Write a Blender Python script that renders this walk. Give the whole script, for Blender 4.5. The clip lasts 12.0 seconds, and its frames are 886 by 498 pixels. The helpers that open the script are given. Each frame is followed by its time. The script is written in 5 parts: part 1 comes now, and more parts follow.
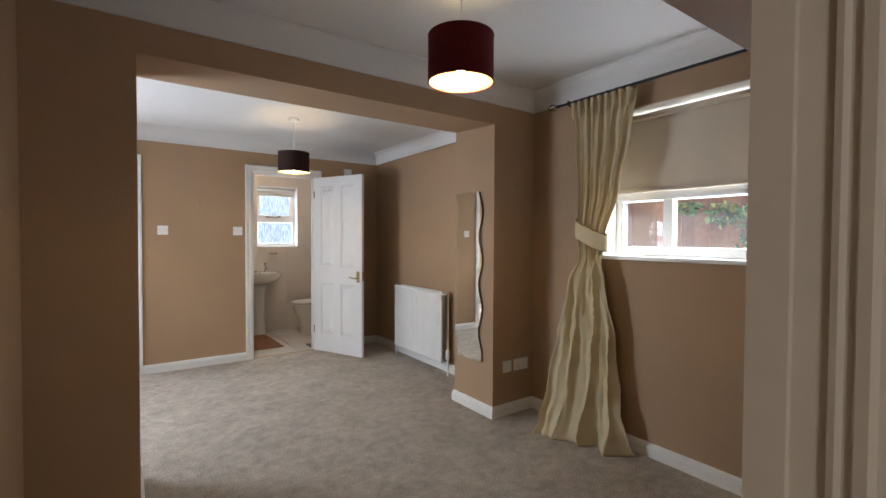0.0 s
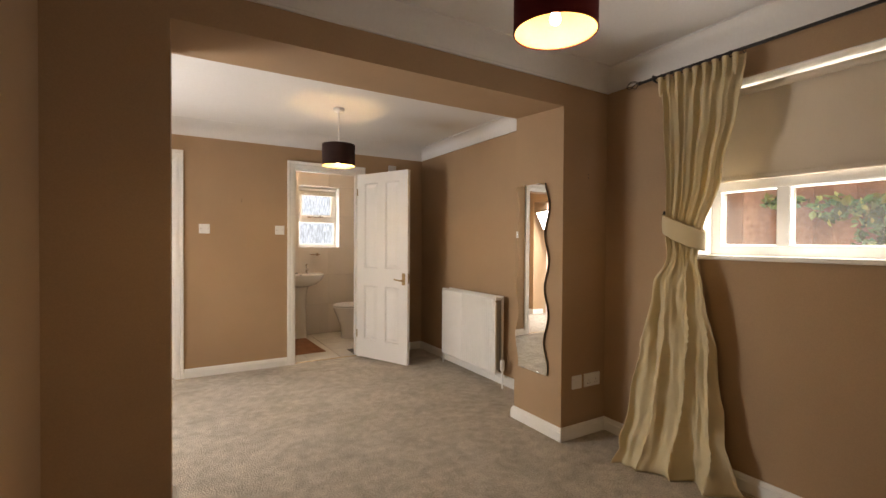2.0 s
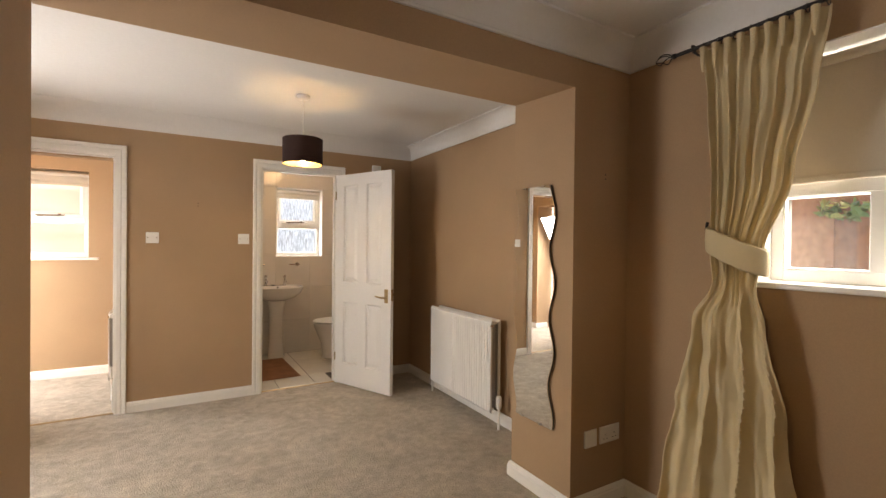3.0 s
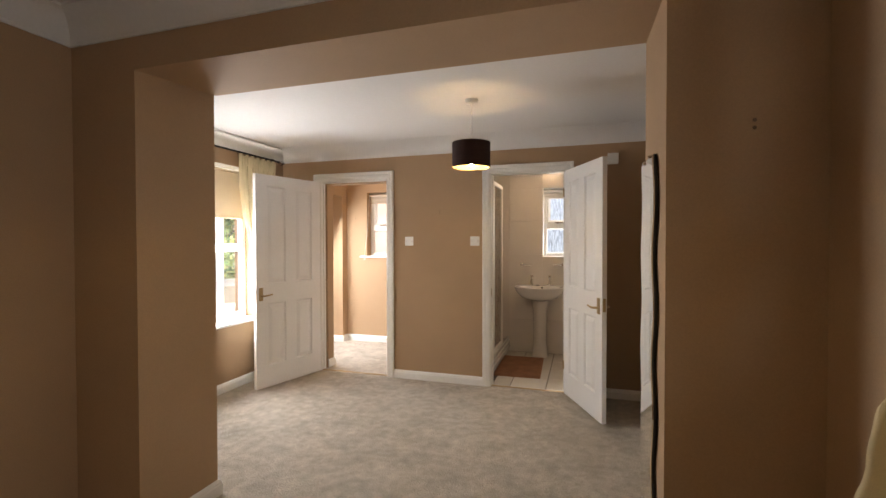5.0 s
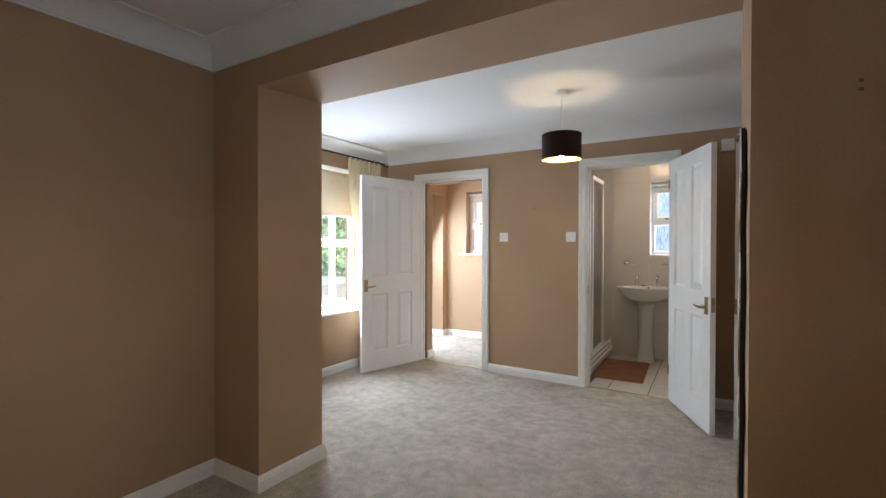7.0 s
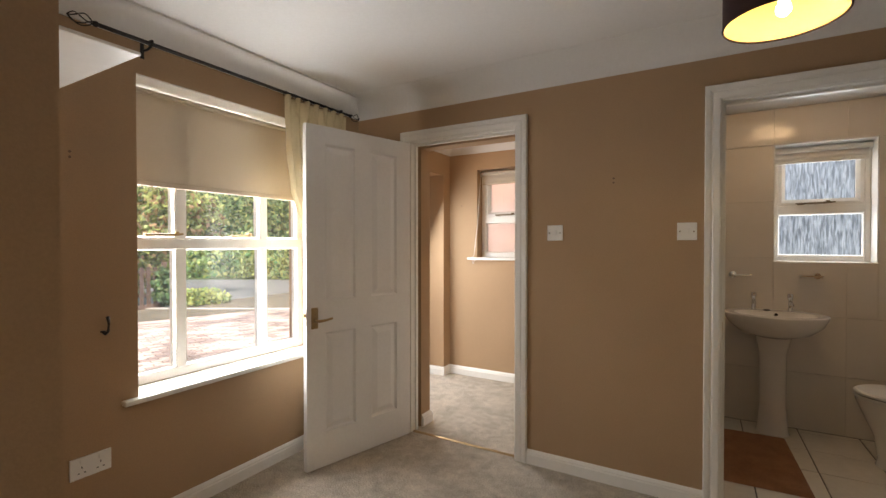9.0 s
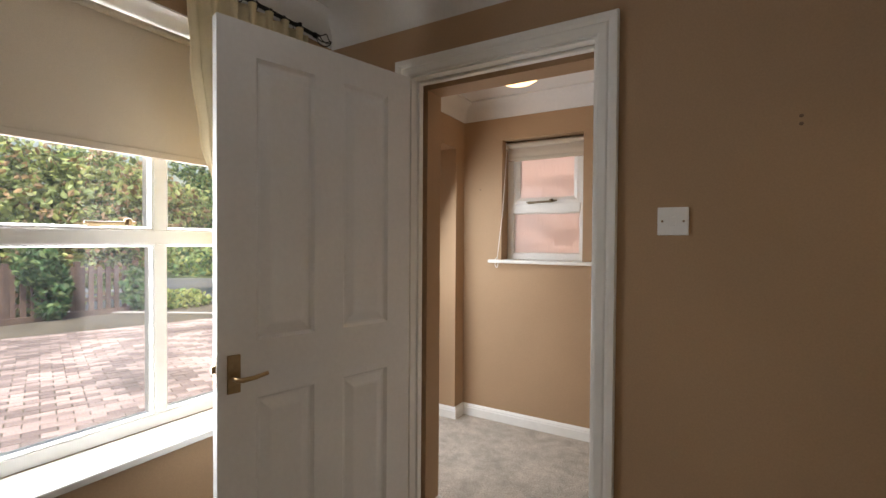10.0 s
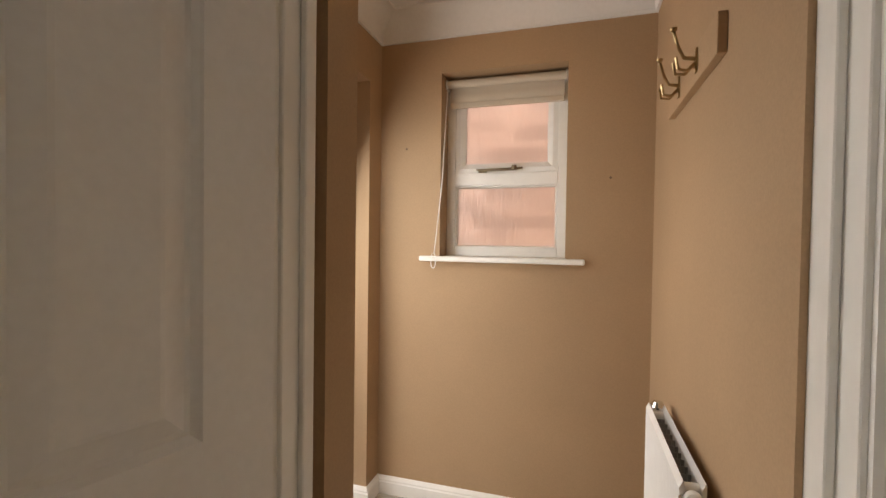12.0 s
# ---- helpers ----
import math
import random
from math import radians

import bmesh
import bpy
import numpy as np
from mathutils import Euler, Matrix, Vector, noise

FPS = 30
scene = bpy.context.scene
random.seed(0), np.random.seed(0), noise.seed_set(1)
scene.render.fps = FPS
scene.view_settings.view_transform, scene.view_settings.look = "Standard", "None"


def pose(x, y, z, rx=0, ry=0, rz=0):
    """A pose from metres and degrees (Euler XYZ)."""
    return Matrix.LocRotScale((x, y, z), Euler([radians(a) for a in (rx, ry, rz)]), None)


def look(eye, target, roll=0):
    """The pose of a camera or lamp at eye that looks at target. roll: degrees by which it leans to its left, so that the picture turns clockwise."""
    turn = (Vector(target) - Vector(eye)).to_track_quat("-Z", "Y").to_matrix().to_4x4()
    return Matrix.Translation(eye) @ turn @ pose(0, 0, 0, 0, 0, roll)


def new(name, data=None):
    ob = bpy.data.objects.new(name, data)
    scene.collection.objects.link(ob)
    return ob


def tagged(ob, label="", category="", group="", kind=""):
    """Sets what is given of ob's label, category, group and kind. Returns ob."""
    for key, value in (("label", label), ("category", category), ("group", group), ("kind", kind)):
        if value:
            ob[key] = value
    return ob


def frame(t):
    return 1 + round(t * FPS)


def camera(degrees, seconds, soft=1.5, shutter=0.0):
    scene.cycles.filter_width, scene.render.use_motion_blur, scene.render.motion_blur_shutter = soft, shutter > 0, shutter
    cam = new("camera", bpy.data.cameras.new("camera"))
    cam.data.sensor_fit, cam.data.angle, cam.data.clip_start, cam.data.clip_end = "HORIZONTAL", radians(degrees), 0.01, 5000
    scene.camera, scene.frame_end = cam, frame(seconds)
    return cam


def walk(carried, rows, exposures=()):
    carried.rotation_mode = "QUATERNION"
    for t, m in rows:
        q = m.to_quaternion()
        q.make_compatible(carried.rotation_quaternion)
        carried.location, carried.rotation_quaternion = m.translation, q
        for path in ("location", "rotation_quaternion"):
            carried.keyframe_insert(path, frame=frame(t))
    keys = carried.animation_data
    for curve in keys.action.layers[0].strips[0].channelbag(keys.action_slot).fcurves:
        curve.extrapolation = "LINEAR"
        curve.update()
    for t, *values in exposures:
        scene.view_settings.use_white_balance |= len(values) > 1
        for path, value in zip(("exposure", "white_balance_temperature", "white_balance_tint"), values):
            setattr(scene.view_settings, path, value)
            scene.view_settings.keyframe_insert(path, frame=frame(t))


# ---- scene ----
cam = camera(89.5, 12.0)
PATH = [
    (0, (0.349, 0.386, 1.296), (1.501, 2.02, 1.249), 0.3),
    (0.5, (0.363, 0.542, 1.222), (1.387, 2.26, 1.183), 0.4),
    (1, (0.372, 0.604, 1.2), (1.383, 2.329, 1.165), 0.4),
    (1.5, (0.37, 0.659, 1.207), (1.386, 2.381, 1.174), 0.4),
    (2, (0.408, 0.762, 1.25), (1.43, 2.481, 1.221), 0.4),
    (2.5, (0.546, 0.978, 1.309), (1.577, 2.692, 1.277), 0.4),
    (2.7, (0.641, 1.085, 1.318), (1.674, 2.797, 1.293), 0.5),
    (4.3, (1.844, 1.406, 1.39), (2.023, 3.398, 1.359), 0.3),
    (4.5, (1.954, 1.401, 1.402), (1.879, 3.399, 1.362), -0.1),
    (5, (2.25, 1.32, 1.357), (1.655, 3.229, 1.324), -0.1),
    (5.5, (2.373, 1.23, 1.303), (1.412, 2.984, 1.274), -0.1),
    (6, (2.418, 1.219, 1.284), (1.375, 2.925, 1.253), -0.0),
    (6.5, (2.433, 1.243, 1.288), (1.402, 2.957, 1.261), 0.1),
    (7, (2.399, 1.302, 1.289), (1.367, 3.015, 1.269), 0.1),
    (7.2, (2.348, 1.372, 1.29), (1.317, 3.086, 1.273), 0.2),
    (8.8, (1.489, 2.697, 1.306), (0.48, 4.423, 1.282), -0.3),
    (9, (1.354, 2.891, 1.301), (0.349, 4.619, 1.277), -0.0),
    (9.5, (1.055, 3.376, 1.298), (0.038, 5.098, 1.275), 0.2),
    (10, (0.71, 3.847, 1.293), (-0.301, 5.572, 1.26), 0.4),
    (10.5, (0.443, 4.262, 1.277), (-0.532, 6.009, 1.237), 0.35),
    (10.6, (0.398, 4.328, 1.266), (-0.553, 6.094, 1.229), 0.4),
    (11, (0.218, 4.596, 1.251), (-0.646, 6.4, 1.211), 0.7),
    (11.5, (0.097, 4.777, 1.243), (-0.685, 6.618, 1.209), 0.8),
    (12, (0.076, 4.82, 1.241), (-0.505, 6.734, 1.202), 0.8),
]
EXPOSURES = [
    (0.0, 1.62, 5900, 12),
    (0.5, 1.60, 6550, 14),
    (1.5, 1.62, 7700, 17),
    (2.7, 1.64, 7750, 17),
    (4.5, 1.50, 7200, 16),
    (5.5, 1.45, 6800, 14),
    (6.5, 1.55, 5700, 8),
    (7.2, 1.55, 5700, 8),
    (9.0, 0.72, 7200, 14),
    (9.5, 0.52, 6800, 13),
    (10.0, 0.26, 6700, 13),
    (10.5, 0.14, 7000, 15),
    (11.0, 0.56, 7200, 14),
    (11.5, 0.36, 7500, 15),
    (12.0, 0.21, 7700, 15),
]
walk(cam, [(t, look(eye, target, roll)) for t, eye, target, roll in PATH], EXPOSURES)

# ---- world, sun and lamps ----
world = bpy.data.worlds.new("sky")
scene.world = world
world.use_nodes = True
_wn = world.node_tree.nodes
_sky = _wn.new("ShaderNodeTexSky")
_sky.sky_type = "NISHITA"
_sky.sun_disc = False
_sky.sun_elevation = radians(61)
_sky.sun_rotation = radians(143)
_sky.air_density = 1.6
_sky.dust_density = 3.0
world.node_tree.links.new(_sky.outputs[0], _wn["Background"].inputs["Color"])
_wn["Background"].inputs["Strength"].default_value = 0.15


def lamp(name, kind, m, energy, colour, size=0.1, size_y=None, spread=180):
    data = bpy.data.lights.new(name, kind)
    data.energy, data.color = energy, colour
    if kind == "AREA":
        data.shape, data.size, data.size_y = "RECTANGLE", size, size_y or size
        data.spread = radians(spread)
    elif kind == "SUN":
        data.angle = size
    else:
        data.shadow_soft_size = size
    ob = new(name, data)
    ob.matrix_world = m
    return ob


WARM = (1.0, 0.72, 0.40)
DAY = (0.86, 0.93, 1.0)
lamp("sun", "SUN", look((3, -4, 9), (0, 0, 0)), 5.0, (1.0, 0.96, 0.9), radians(9))
# sky light in the window openings
lamp("window_light_street", "AREA", look((-1.0245, 4.49, 1.335), (0.5, 4.49, 1.335)), 43.0, DAY, 1.08, 1.42)
lamp("window_light_side", "AREA", look((3.0545, 1.575, 1.645), (1.5, 1.575, 1.645)), 10.5, DAY, 1.18, 0.88)
lamp("window_light_hall", "AREA", look((-1.02, 6.15, 1.05), (0.3, 6.60, 0.40)), 15.5, DAY, 0.7, 1.6)
lamp("window_light_bath", "AREA", look((2.067, 6.9945, 1.59), (2.067, 5.0, 1.59)), 4.0, DAY, 0.54, 0.82)
# no window here: unseen fill added to light the entry jamb
lamp("fill_light_lobby", "AREA", look((0.02, -0.15, 1.30), (1.0, 0.10, 1.25)), 1.1, (1.0, 0.84, 0.64), 0.3, 1.2)

# ---- materials ----


def mat(name, colour, rough=0.6, metal=0.0, grain=None, bump=None, vary=0.0, spec=0.5, stain=None, mid=None, per_object=0.0, coat=0.0):
    """grain: (scale, amount) fine tone noise; stain: (scale, amount) broad tone noise; bump: (scale, strength, distance)."""
    m = bpy.data.materials.new(name)
    m.use_nodes = True
    n, l = m.node_tree.nodes, m.node_tree.links
    b = n["Principled BSDF"]
    b.inputs["Base Color"].default_value = (*colour, 1)
    b.inputs["Roughness"].default_value = rough
    b.inputs["Metallic"].default_value = metal
    b.inputs["Specular IOR Level"].default_value = spec
    b.inputs["Coat Weight"].default_value = coat
    co = n.new("ShaderNodeTexCoord")
    col = None

    def modulate(fac_socket, amount, prev):
        ramp = n.new("ShaderNodeMapRange")
        ramp.inputs["From Min"].default_value, ramp.inputs["From Max"].default_value = 0.3, 0.7
        ramp.inputs["To Min"].default_value, ramp.inputs["To Max"].default_value = 1 - amount, 1 + amount
        l.new(fac_socket, ramp.inputs["Value"])
        mul = n.new("ShaderNodeVectorMath")
        mul.operation = "SCALE"
        if prev is None:
            mul.inputs[0].default_value = colour
        else:
            l.new(prev, mul.inputs[0])
        l.new(ramp.outputs[0], mul.inputs["Scale"])
        return mul.outputs[0]

    for spec_ in (grain, mid, stain):
        if spec_:
            t = n.new("ShaderNodeTexNoise")
            t.inputs["Scale"].default_value, t.inputs["Detail"].default_value = spec_[0], 5
            l.new(co.outputs["Object"], t.inputs["Vector"])
            col = modulate(t.outputs["Fac"], spec_[1], col)
    if per_object:
        info = n.new("ShaderNodeObjectInfo")
        col = modulate(info.outputs["Random"], per_object, col)
    if vary:
        geo = n.new("ShaderNodeNewGeometry")
        col = modulate(geo.outputs["Random Per Island"], vary, col)
    if col is not None:
        l.new(col, b.inputs["Base Color"])
    if bump:
        t = n.new("ShaderNodeTexNoise")
        t.inputs["Scale"].default_value, t.inputs["Detail"].default_value = bump[0], 4
        l.new(co.outputs["Object"], t.inputs["Vector"])
        bp = n.new("ShaderNodeBump")
        bp.inputs["Strength"].default_value, bp.inputs["Distance"].default_value = bump[1], bump[2]
        l.new(t.outputs["Fac"], bp.inputs["Height"])
        l.new(bp.outputs[0], b.inputs["Normal"])
    return m


def glass(name, rough=0.0, tint=(1, 1, 1), streak=0.0, streak_shade=None):
    m = bpy.data.materials.new(name)
    m.use_nodes = True
    n, l = m.node_tree.nodes, m.node_tree.links
    out = n["Material Output"]
    n.remove(n["Principled BSDF"])
    mix, gl, lw, pw, fr = n.new("ShaderNodeMixShader"), n.new("ShaderNodeBsdfGlossy"), n.new("ShaderNodeLayerWeight"), n.new("ShaderNodeMath"), n.new("ShaderNodeMath")
    gl.inputs["Roughness"].default_value = 0.02 if rough == 0 else 0.15
    pw.operation, fr.operation = "POWER", "MULTIPLY_ADD"
    l.new(lw.outputs["Facing"], pw.inputs[0])
    pw.inputs[1].default_value = 4.0
    l.new(pw.outputs[0], fr.inputs[0])
    fr.inputs[1].default_value, fr.inputs[2].default_value = 0.55, 0.03
    if rough == 0:
        th = n.new("ShaderNodeBsdfTransparent")
        th.inputs["Color"].default_value = (*tint, 1)
    else:
        th = n.new("ShaderNodeBsdfRefraction")
        th.inputs["Color"].default_value = (*tint, 1)
        th.inputs["Roughness"].default_value, th.inputs["IOR"].default_value = rough, 1.2
        co, mp, t, bp = n.new("ShaderNodeTexCoord"), n.new("ShaderNodeMapping"), n.new("ShaderNodeTexNoise"), n.new("ShaderNodeBump")
        mp.inputs["Scale"].default_value = (90, 90, 12)
        t.inputs["Scale"].default_value = 1.0
        bp.inputs["Strength"].default_value, bp.inputs["Distance"].default_value = streak, 0.01
        l.new(co.outputs["Object"], mp.inputs[0]), l.new(mp.outputs[0], t.inputs["Vector"])
        l.new(t.outputs["Fac"], bp.inputs["Height"]), l.new(bp.outputs[0], th.inputs["Normal"])
        l.new(bp.outputs[0], gl.inputs["Normal"])
        # bright and dark streaks of the bent view, put into the tint
        if streak_shade:
            t2, r2 = n.new("ShaderNodeTexNoise"), n.new("ShaderNodeValToRGB")
            t2.inputs["Scale"].default_value, t2.inputs["Detail"].default_value, t2.inputs["Distortion"].default_value = 0.9, 6, 0.6
            l.new(mp.outputs[0], t2.inputs["Vector"])
            r2.color_ramp.elements[0].position, r2.color_ramp.elements[1].position = 0.36, 0.60
            r2.color_ramp.elements[0].color, r2.color_ramp.elements[1].color = (*streak_shade, 1), (*tint, 1)
            l.new(t2.outputs["Fac"], r2.inputs[0])
            l.new(r2.outputs[0], th.inputs["Color"])
    l.new(fr.outputs[0], mix.inputs[0]), l.new(th.outputs[0], mix.inputs[1]), l.new(gl.outputs[0], mix.inputs[2])
    if rough == 0:
        # pale uneven haze mixed into the pane in place of hazy reflections
        haze_mix, tl, tc, nz, rg = n.new("ShaderNodeMixShader"), n.new("ShaderNodeBsdfTranslucent"), n.new("ShaderNodeTexCoord"), n.new("ShaderNodeTexNoise"), n.new("ShaderNodeMapRange")
        tl.inputs["Color"].default_value = (0.85, 0.9, 0.95, 1)
        nz.inputs["Scale"].default_value = 3.0
        rg.inputs["To Min"].default_value, rg.inputs["To Max"].default_value = 0.015, 0.085
        l.new(tc.outputs["Object"], nz.inputs["Vector"]), l.new(nz.outputs["Fac"], rg.inputs["Value"])
        l.new(rg.outputs[0], haze_mix.inputs[0]), l.new(mix.outputs[0], haze_mix.inputs[1]), l.new(tl.outputs[0], haze_mix.inputs[2])
        l.new(haze_mix.outputs[0], out.inputs["Surface"])
    else:
        l.new(mix.outputs[0], out.inputs["Surface"])
    return m


def glow(name, colour, strength):
    m = bpy.data.materials.new(name)
    m.use_nodes = True
    b = m.node_tree.nodes["Principled BSDF"]
    b.inputs["Base Color"].default_value = (*colour, 1)
    b.inputs["Emission Color"].default_value = (*colour, 1)
    b.inputs["Emission Strength"].default_value = strength
    return m


WALL = mat("taupe_emulsion", (0.402, 0.268, 0.158), 0.72, grain=(170, 0.05), stain=(1.6, 0.06), bump=(240, 0.16, 0.002), spec=0.3)
CEIL = mat("ceiling_paint", (0.72, 0.71, 0.69), 0.85, grain=(60, 0.02), stain=(1.2, 0.025), bump=(120, 0.08, 0.002), spec=0.2)
GLOSS = mat("white_gloss_paint", (0.80, 0.785, 0.74), 0.32, grain=(30, 0.02), stain=(3, 0.03), bump=(45, 0.03, 0.001))
DOORPAINT = mat("door_paint", (0.80, 0.79, 0.765), 0.38, grain=(70, 0.02), stain=(2.2, 0.03), bump=(140, 0.05, 0.001))
CARPET = mat("carpet_pile", (0.485, 0.432, 0.36), 0.97, grain=(150, 0.45), stain=(5.0, 0.13), mid=(17, 0.16), bump=(110, 1.0, 0.012), spec=0.1)
BLIND = mat("blind_fabric", (0.60, 0.52, 0.415), 0.85, grain=(400, 0.05), stain=(3, 0.04), bump=(700, 0.15, 0.001), spec=0.2)
BLIND_WHITE = mat("white_blind_fabric", (0.74, 0.71, 0.66), 0.85, grain=(400, 0.04), bump=(700, 0.15, 0.001), spec=0.2)
CURTAIN = mat("curtain_cotton", (0.72, 0.61, 0.39), 0.8, grain=(500, 0.07), stain=(5, 0.05), bump=(800, 0.2, 0.001), spec=0.2)
IRON = mat("black_iron", (0.025, 0.022, 0.02), 0.45, 0.6, grain=(80, 0.2))
BRASS = mat("worn_brass", (0.42, 0.30, 0.16), 0.28, 1.0, grain=(60, 0.12))
BRONZE = mat("dark_bronze", (0.20, 0.155, 0.10), 0.35, 0.9, grain=(60, 0.15))
CHROME = mat("chrome", (0.75, 0.75, 0.74), 0.12, 1.0, grain=(40, 0.05))
PLASTIC = mat("white_plastic", (0.82, 0.81, 0.78), 0.35, grain=(20, 0.015))
SHADE_RED = mat("maroon_shade", (0.10, 0.012, 0.016), 0.85, grain=(300, 0.15), bump=(500, 0.3, 0.001), spec=0.15)
SHADE_BROWN = mat("dark_brown_shade", (0.035, 0.018, 0.016), 0.85, grain=(300, 0.15), bump=(500, 0.3, 0.001), spec=0.15)
SHADE_IN = mat("shade_lining", (0.55, 0.40, 0.16), 0.6, grain=(100, 0.03))
BULB = glow("lit_bulb", (1.0, 0.76, 0.40), 205.0)
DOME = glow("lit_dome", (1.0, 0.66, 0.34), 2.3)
DOME_BATH = glow("lit_dome_bath", (1.0, 0.70, 0.40), 7.0)
MIRROR = mat("mirror_silver", (0.88, 0.90, 0.89), 0.01, 1.0)
CERAMIC = mat("white_ceramic", (0.80, 0.78, 0.74), 0.12, grain=(5, 0.015), coat=0.3)
TILE = mat("floor_tile", (0.72, 0.68, 0.60), 0.25, grain=(25, 0.03), stain=(4, 0.05), per_object=0.05)
GROUT = mat("dark_grout", (0.10, 0.085, 0.07), 0.9, grain=(200, 0.2))
BATHWALL = mat("wall_tile_white", (0.74, 0.70, 0.65), 0.16, grain=(6, 0.02), per_object=0.02)
BATHGROUT = mat("pale_grout", (0.66, 0.62, 0.57), 0.7, grain=(200, 0.05))
RUG = mat("brown_bath_mat", (0.27, 0.135, 0.075), 0.95, grain=(250, 0.25), stain=(9, 0.15), bump=(260, 0.8, 0.006), spec=0.1)
OAK = mat("brown_wood", (0.16, 0.10, 0.06), 0.5, grain=(40, 0.2), bump=(60, 0.1, 0.002))
# near-black: painted shade for holes and gaps, plus parts that are dark
DARKFILL = mat("painted_shade_and_black", (0.02, 0.018, 0.016), 0.8)
CLEAR = glass("clear_glass")
FROST = glass("obscure_glass", 0.29, (0.92, 0.90, 0.90), 0.35)
# bluish sky tone and darker view streaks are coloured into this glass
BATHGLASS = glass("obscure_glass_painted_streaks", 0.38, (0.80, 0.88, 1.0), 0.6, (0.42, 0.48, 0.57))
SHOWERGLASS = glass("shower_glass", 0.12, (0.92, 0.90, 0.86), 0.1)



def let_through(m, share):
    """Thin cloth or leaf that passes part of the light that falls on its back."""
    n, l = m.node_tree.nodes, m.node_tree.links
    b, out = n["Principled BSDF"], n["Material Output"]
    mix, tr = n.new("ShaderNodeMixShader"), n.new("ShaderNodeBsdfTranslucent")
    mix.inputs[0].default_value = share
    l.new(b.inputs["Base Color"].links[0].from_socket, tr.inputs["Color"])
    l.new(b.outputs[0], mix.inputs[1]), l.new(tr.outputs[0], mix.inputs[2])
    l.new(mix.outputs[0], out.inputs["Surface"])
    return m


let_through(BLIND, 0.09)
let_through(CURTAIN, 0.22)

# ---- building blocks ----


def link(name, bm, material, parent=None, smooth=False, at=None):
    bmesh.ops.recalc_face_normals(bm, faces=bm.faces[:])
    me = bpy.data.meshes.new(name)
    bm.to_mesh(me)
    bm.free()
    for mm in material if isinstance(material, (list, tuple)) else [material]:
        me.materials.append(mm)
    if smooth:
        for p in me.polygons:
            p.use_smooth = True
        me.set_sharp_from_angle(angle=radians(35))
    ob = new(name, me)
    if parent:
        ob.parent = parent
    if at is not None:
        ob.matrix_basis = at
    return ob


def part(name, bm, material, parent, label="", smooth=False, at=None):
    ob = link(name, bm, material, parent, smooth, at)
    return tagged(ob, label) if label else ob


def empty(name, m, label, category, group="", kind=""):
    ob = new(name)
    ob.empty_display_size = 0.1
    ob.matrix_basis = m
    return tagged(ob, label, category, group, kind)


def struct(name, bm, material, label, category, smooth=False):
    return tagged(link(name, bm, material, None, smooth), label, category, kind="structure")


def box(bm, x0, x1, y0, y1, z0, z1, bevel=0.0, seg=2):
    vs = [bm.verts.new(p) for p in ((x0, y0, z0), (x1, y0, z0), (x1, y1, z0), (x0, y1, z0), (x0, y0, z1), (x1, y0, z1), (x1, y1, z1), (x0, y1, z1))]
    fs = [bm.faces.new([vs[i] for i in f]) for f in ((3, 2, 1, 0), (4, 5, 6, 7), (0, 1, 5, 4), (1, 2, 6, 5), (2, 3, 7, 6), (3, 0, 4, 7))]
    if bevel:
        es = list({e for f in fs for e in f.edges})
        bmesh.ops.bevel(bm, geom=es, offset=bevel, segments=seg, affect="EDGES", profile=0.6)
    return bm


def B(*a, **k):
    return box(bmesh.new(), *a, **k)


def lathe(profile, seg=32, bm=None, centre=(0, 0, 0), close=False):
    """Turns (radius, height) pairs about z."""
    bm = bm or bmesh.new()
    rings = []
    for r, z in profile:
        if r < 1e-5:
            rings.append([bm.verts.new((centre[0], centre[1], centre[2] + z))])
        else:
            rings.append([bm.verts.new((centre[0] + r * math.cos(2 * math.pi * i / seg), centre[1] + r * math.sin(2 * math.pi * i / seg), centre[2] + z)) for i in range(seg)])
    pairs = list(zip(rings, rings[1:])) + ([(rings[-1], rings[0])] if close else [])
    for a, b in pairs:
        for i in range(seg):
            j = (i + 1) % seg
            if len(a) == 1 and len(b) == 1:
                continue
            if len(a) == 1:
                bm.faces.new((a[0], b[i], b[j]))
            elif len(b) == 1:
                bm.faces.new((a[i], a[j], b[0]))
            else:
                bm.faces.new((a[i], a[j], b[j], b[i]))
    return bm


def tube(points, r, seg=10, bm=None, cap=True):
    """A round bar along points; r is a number or one per point."""
    bm = bm or bmesh.new()
    pts = [Vector(p) for p in points]
    rings = []
    up = Vector((0.13, 0.21, 0.97))
    for i, p in enumerate(pts):
        d = (pts[min(i + 1, len(pts) - 1)] - pts[max(i - 1, 0)]).normalized()
        a = d.cross(up)
        if a.length < 0.1:
            a = d.cross(Vector((1, 0, 0)))
        a.normalize()
        b = d.cross(a)
        rr = r[i] if isinstance(r, (list, tuple)) else r
        rings.append([bm.verts.new(p + rr * (math.cos(2 * math.pi * k / seg) * a + math.sin(2 * math.pi * k / seg) * b)) for k in range(seg)])
    for a, b in zip(rings, rings[1:]):
        for k in range(seg):
            bm.faces.new((a[k], a[(k + 1) % seg], b[(k + 1) % seg], b[k]))
    if cap:
        bm.faces.new(rings[0][::-1])
        bm.faces.new(rings[-1])
    return bm


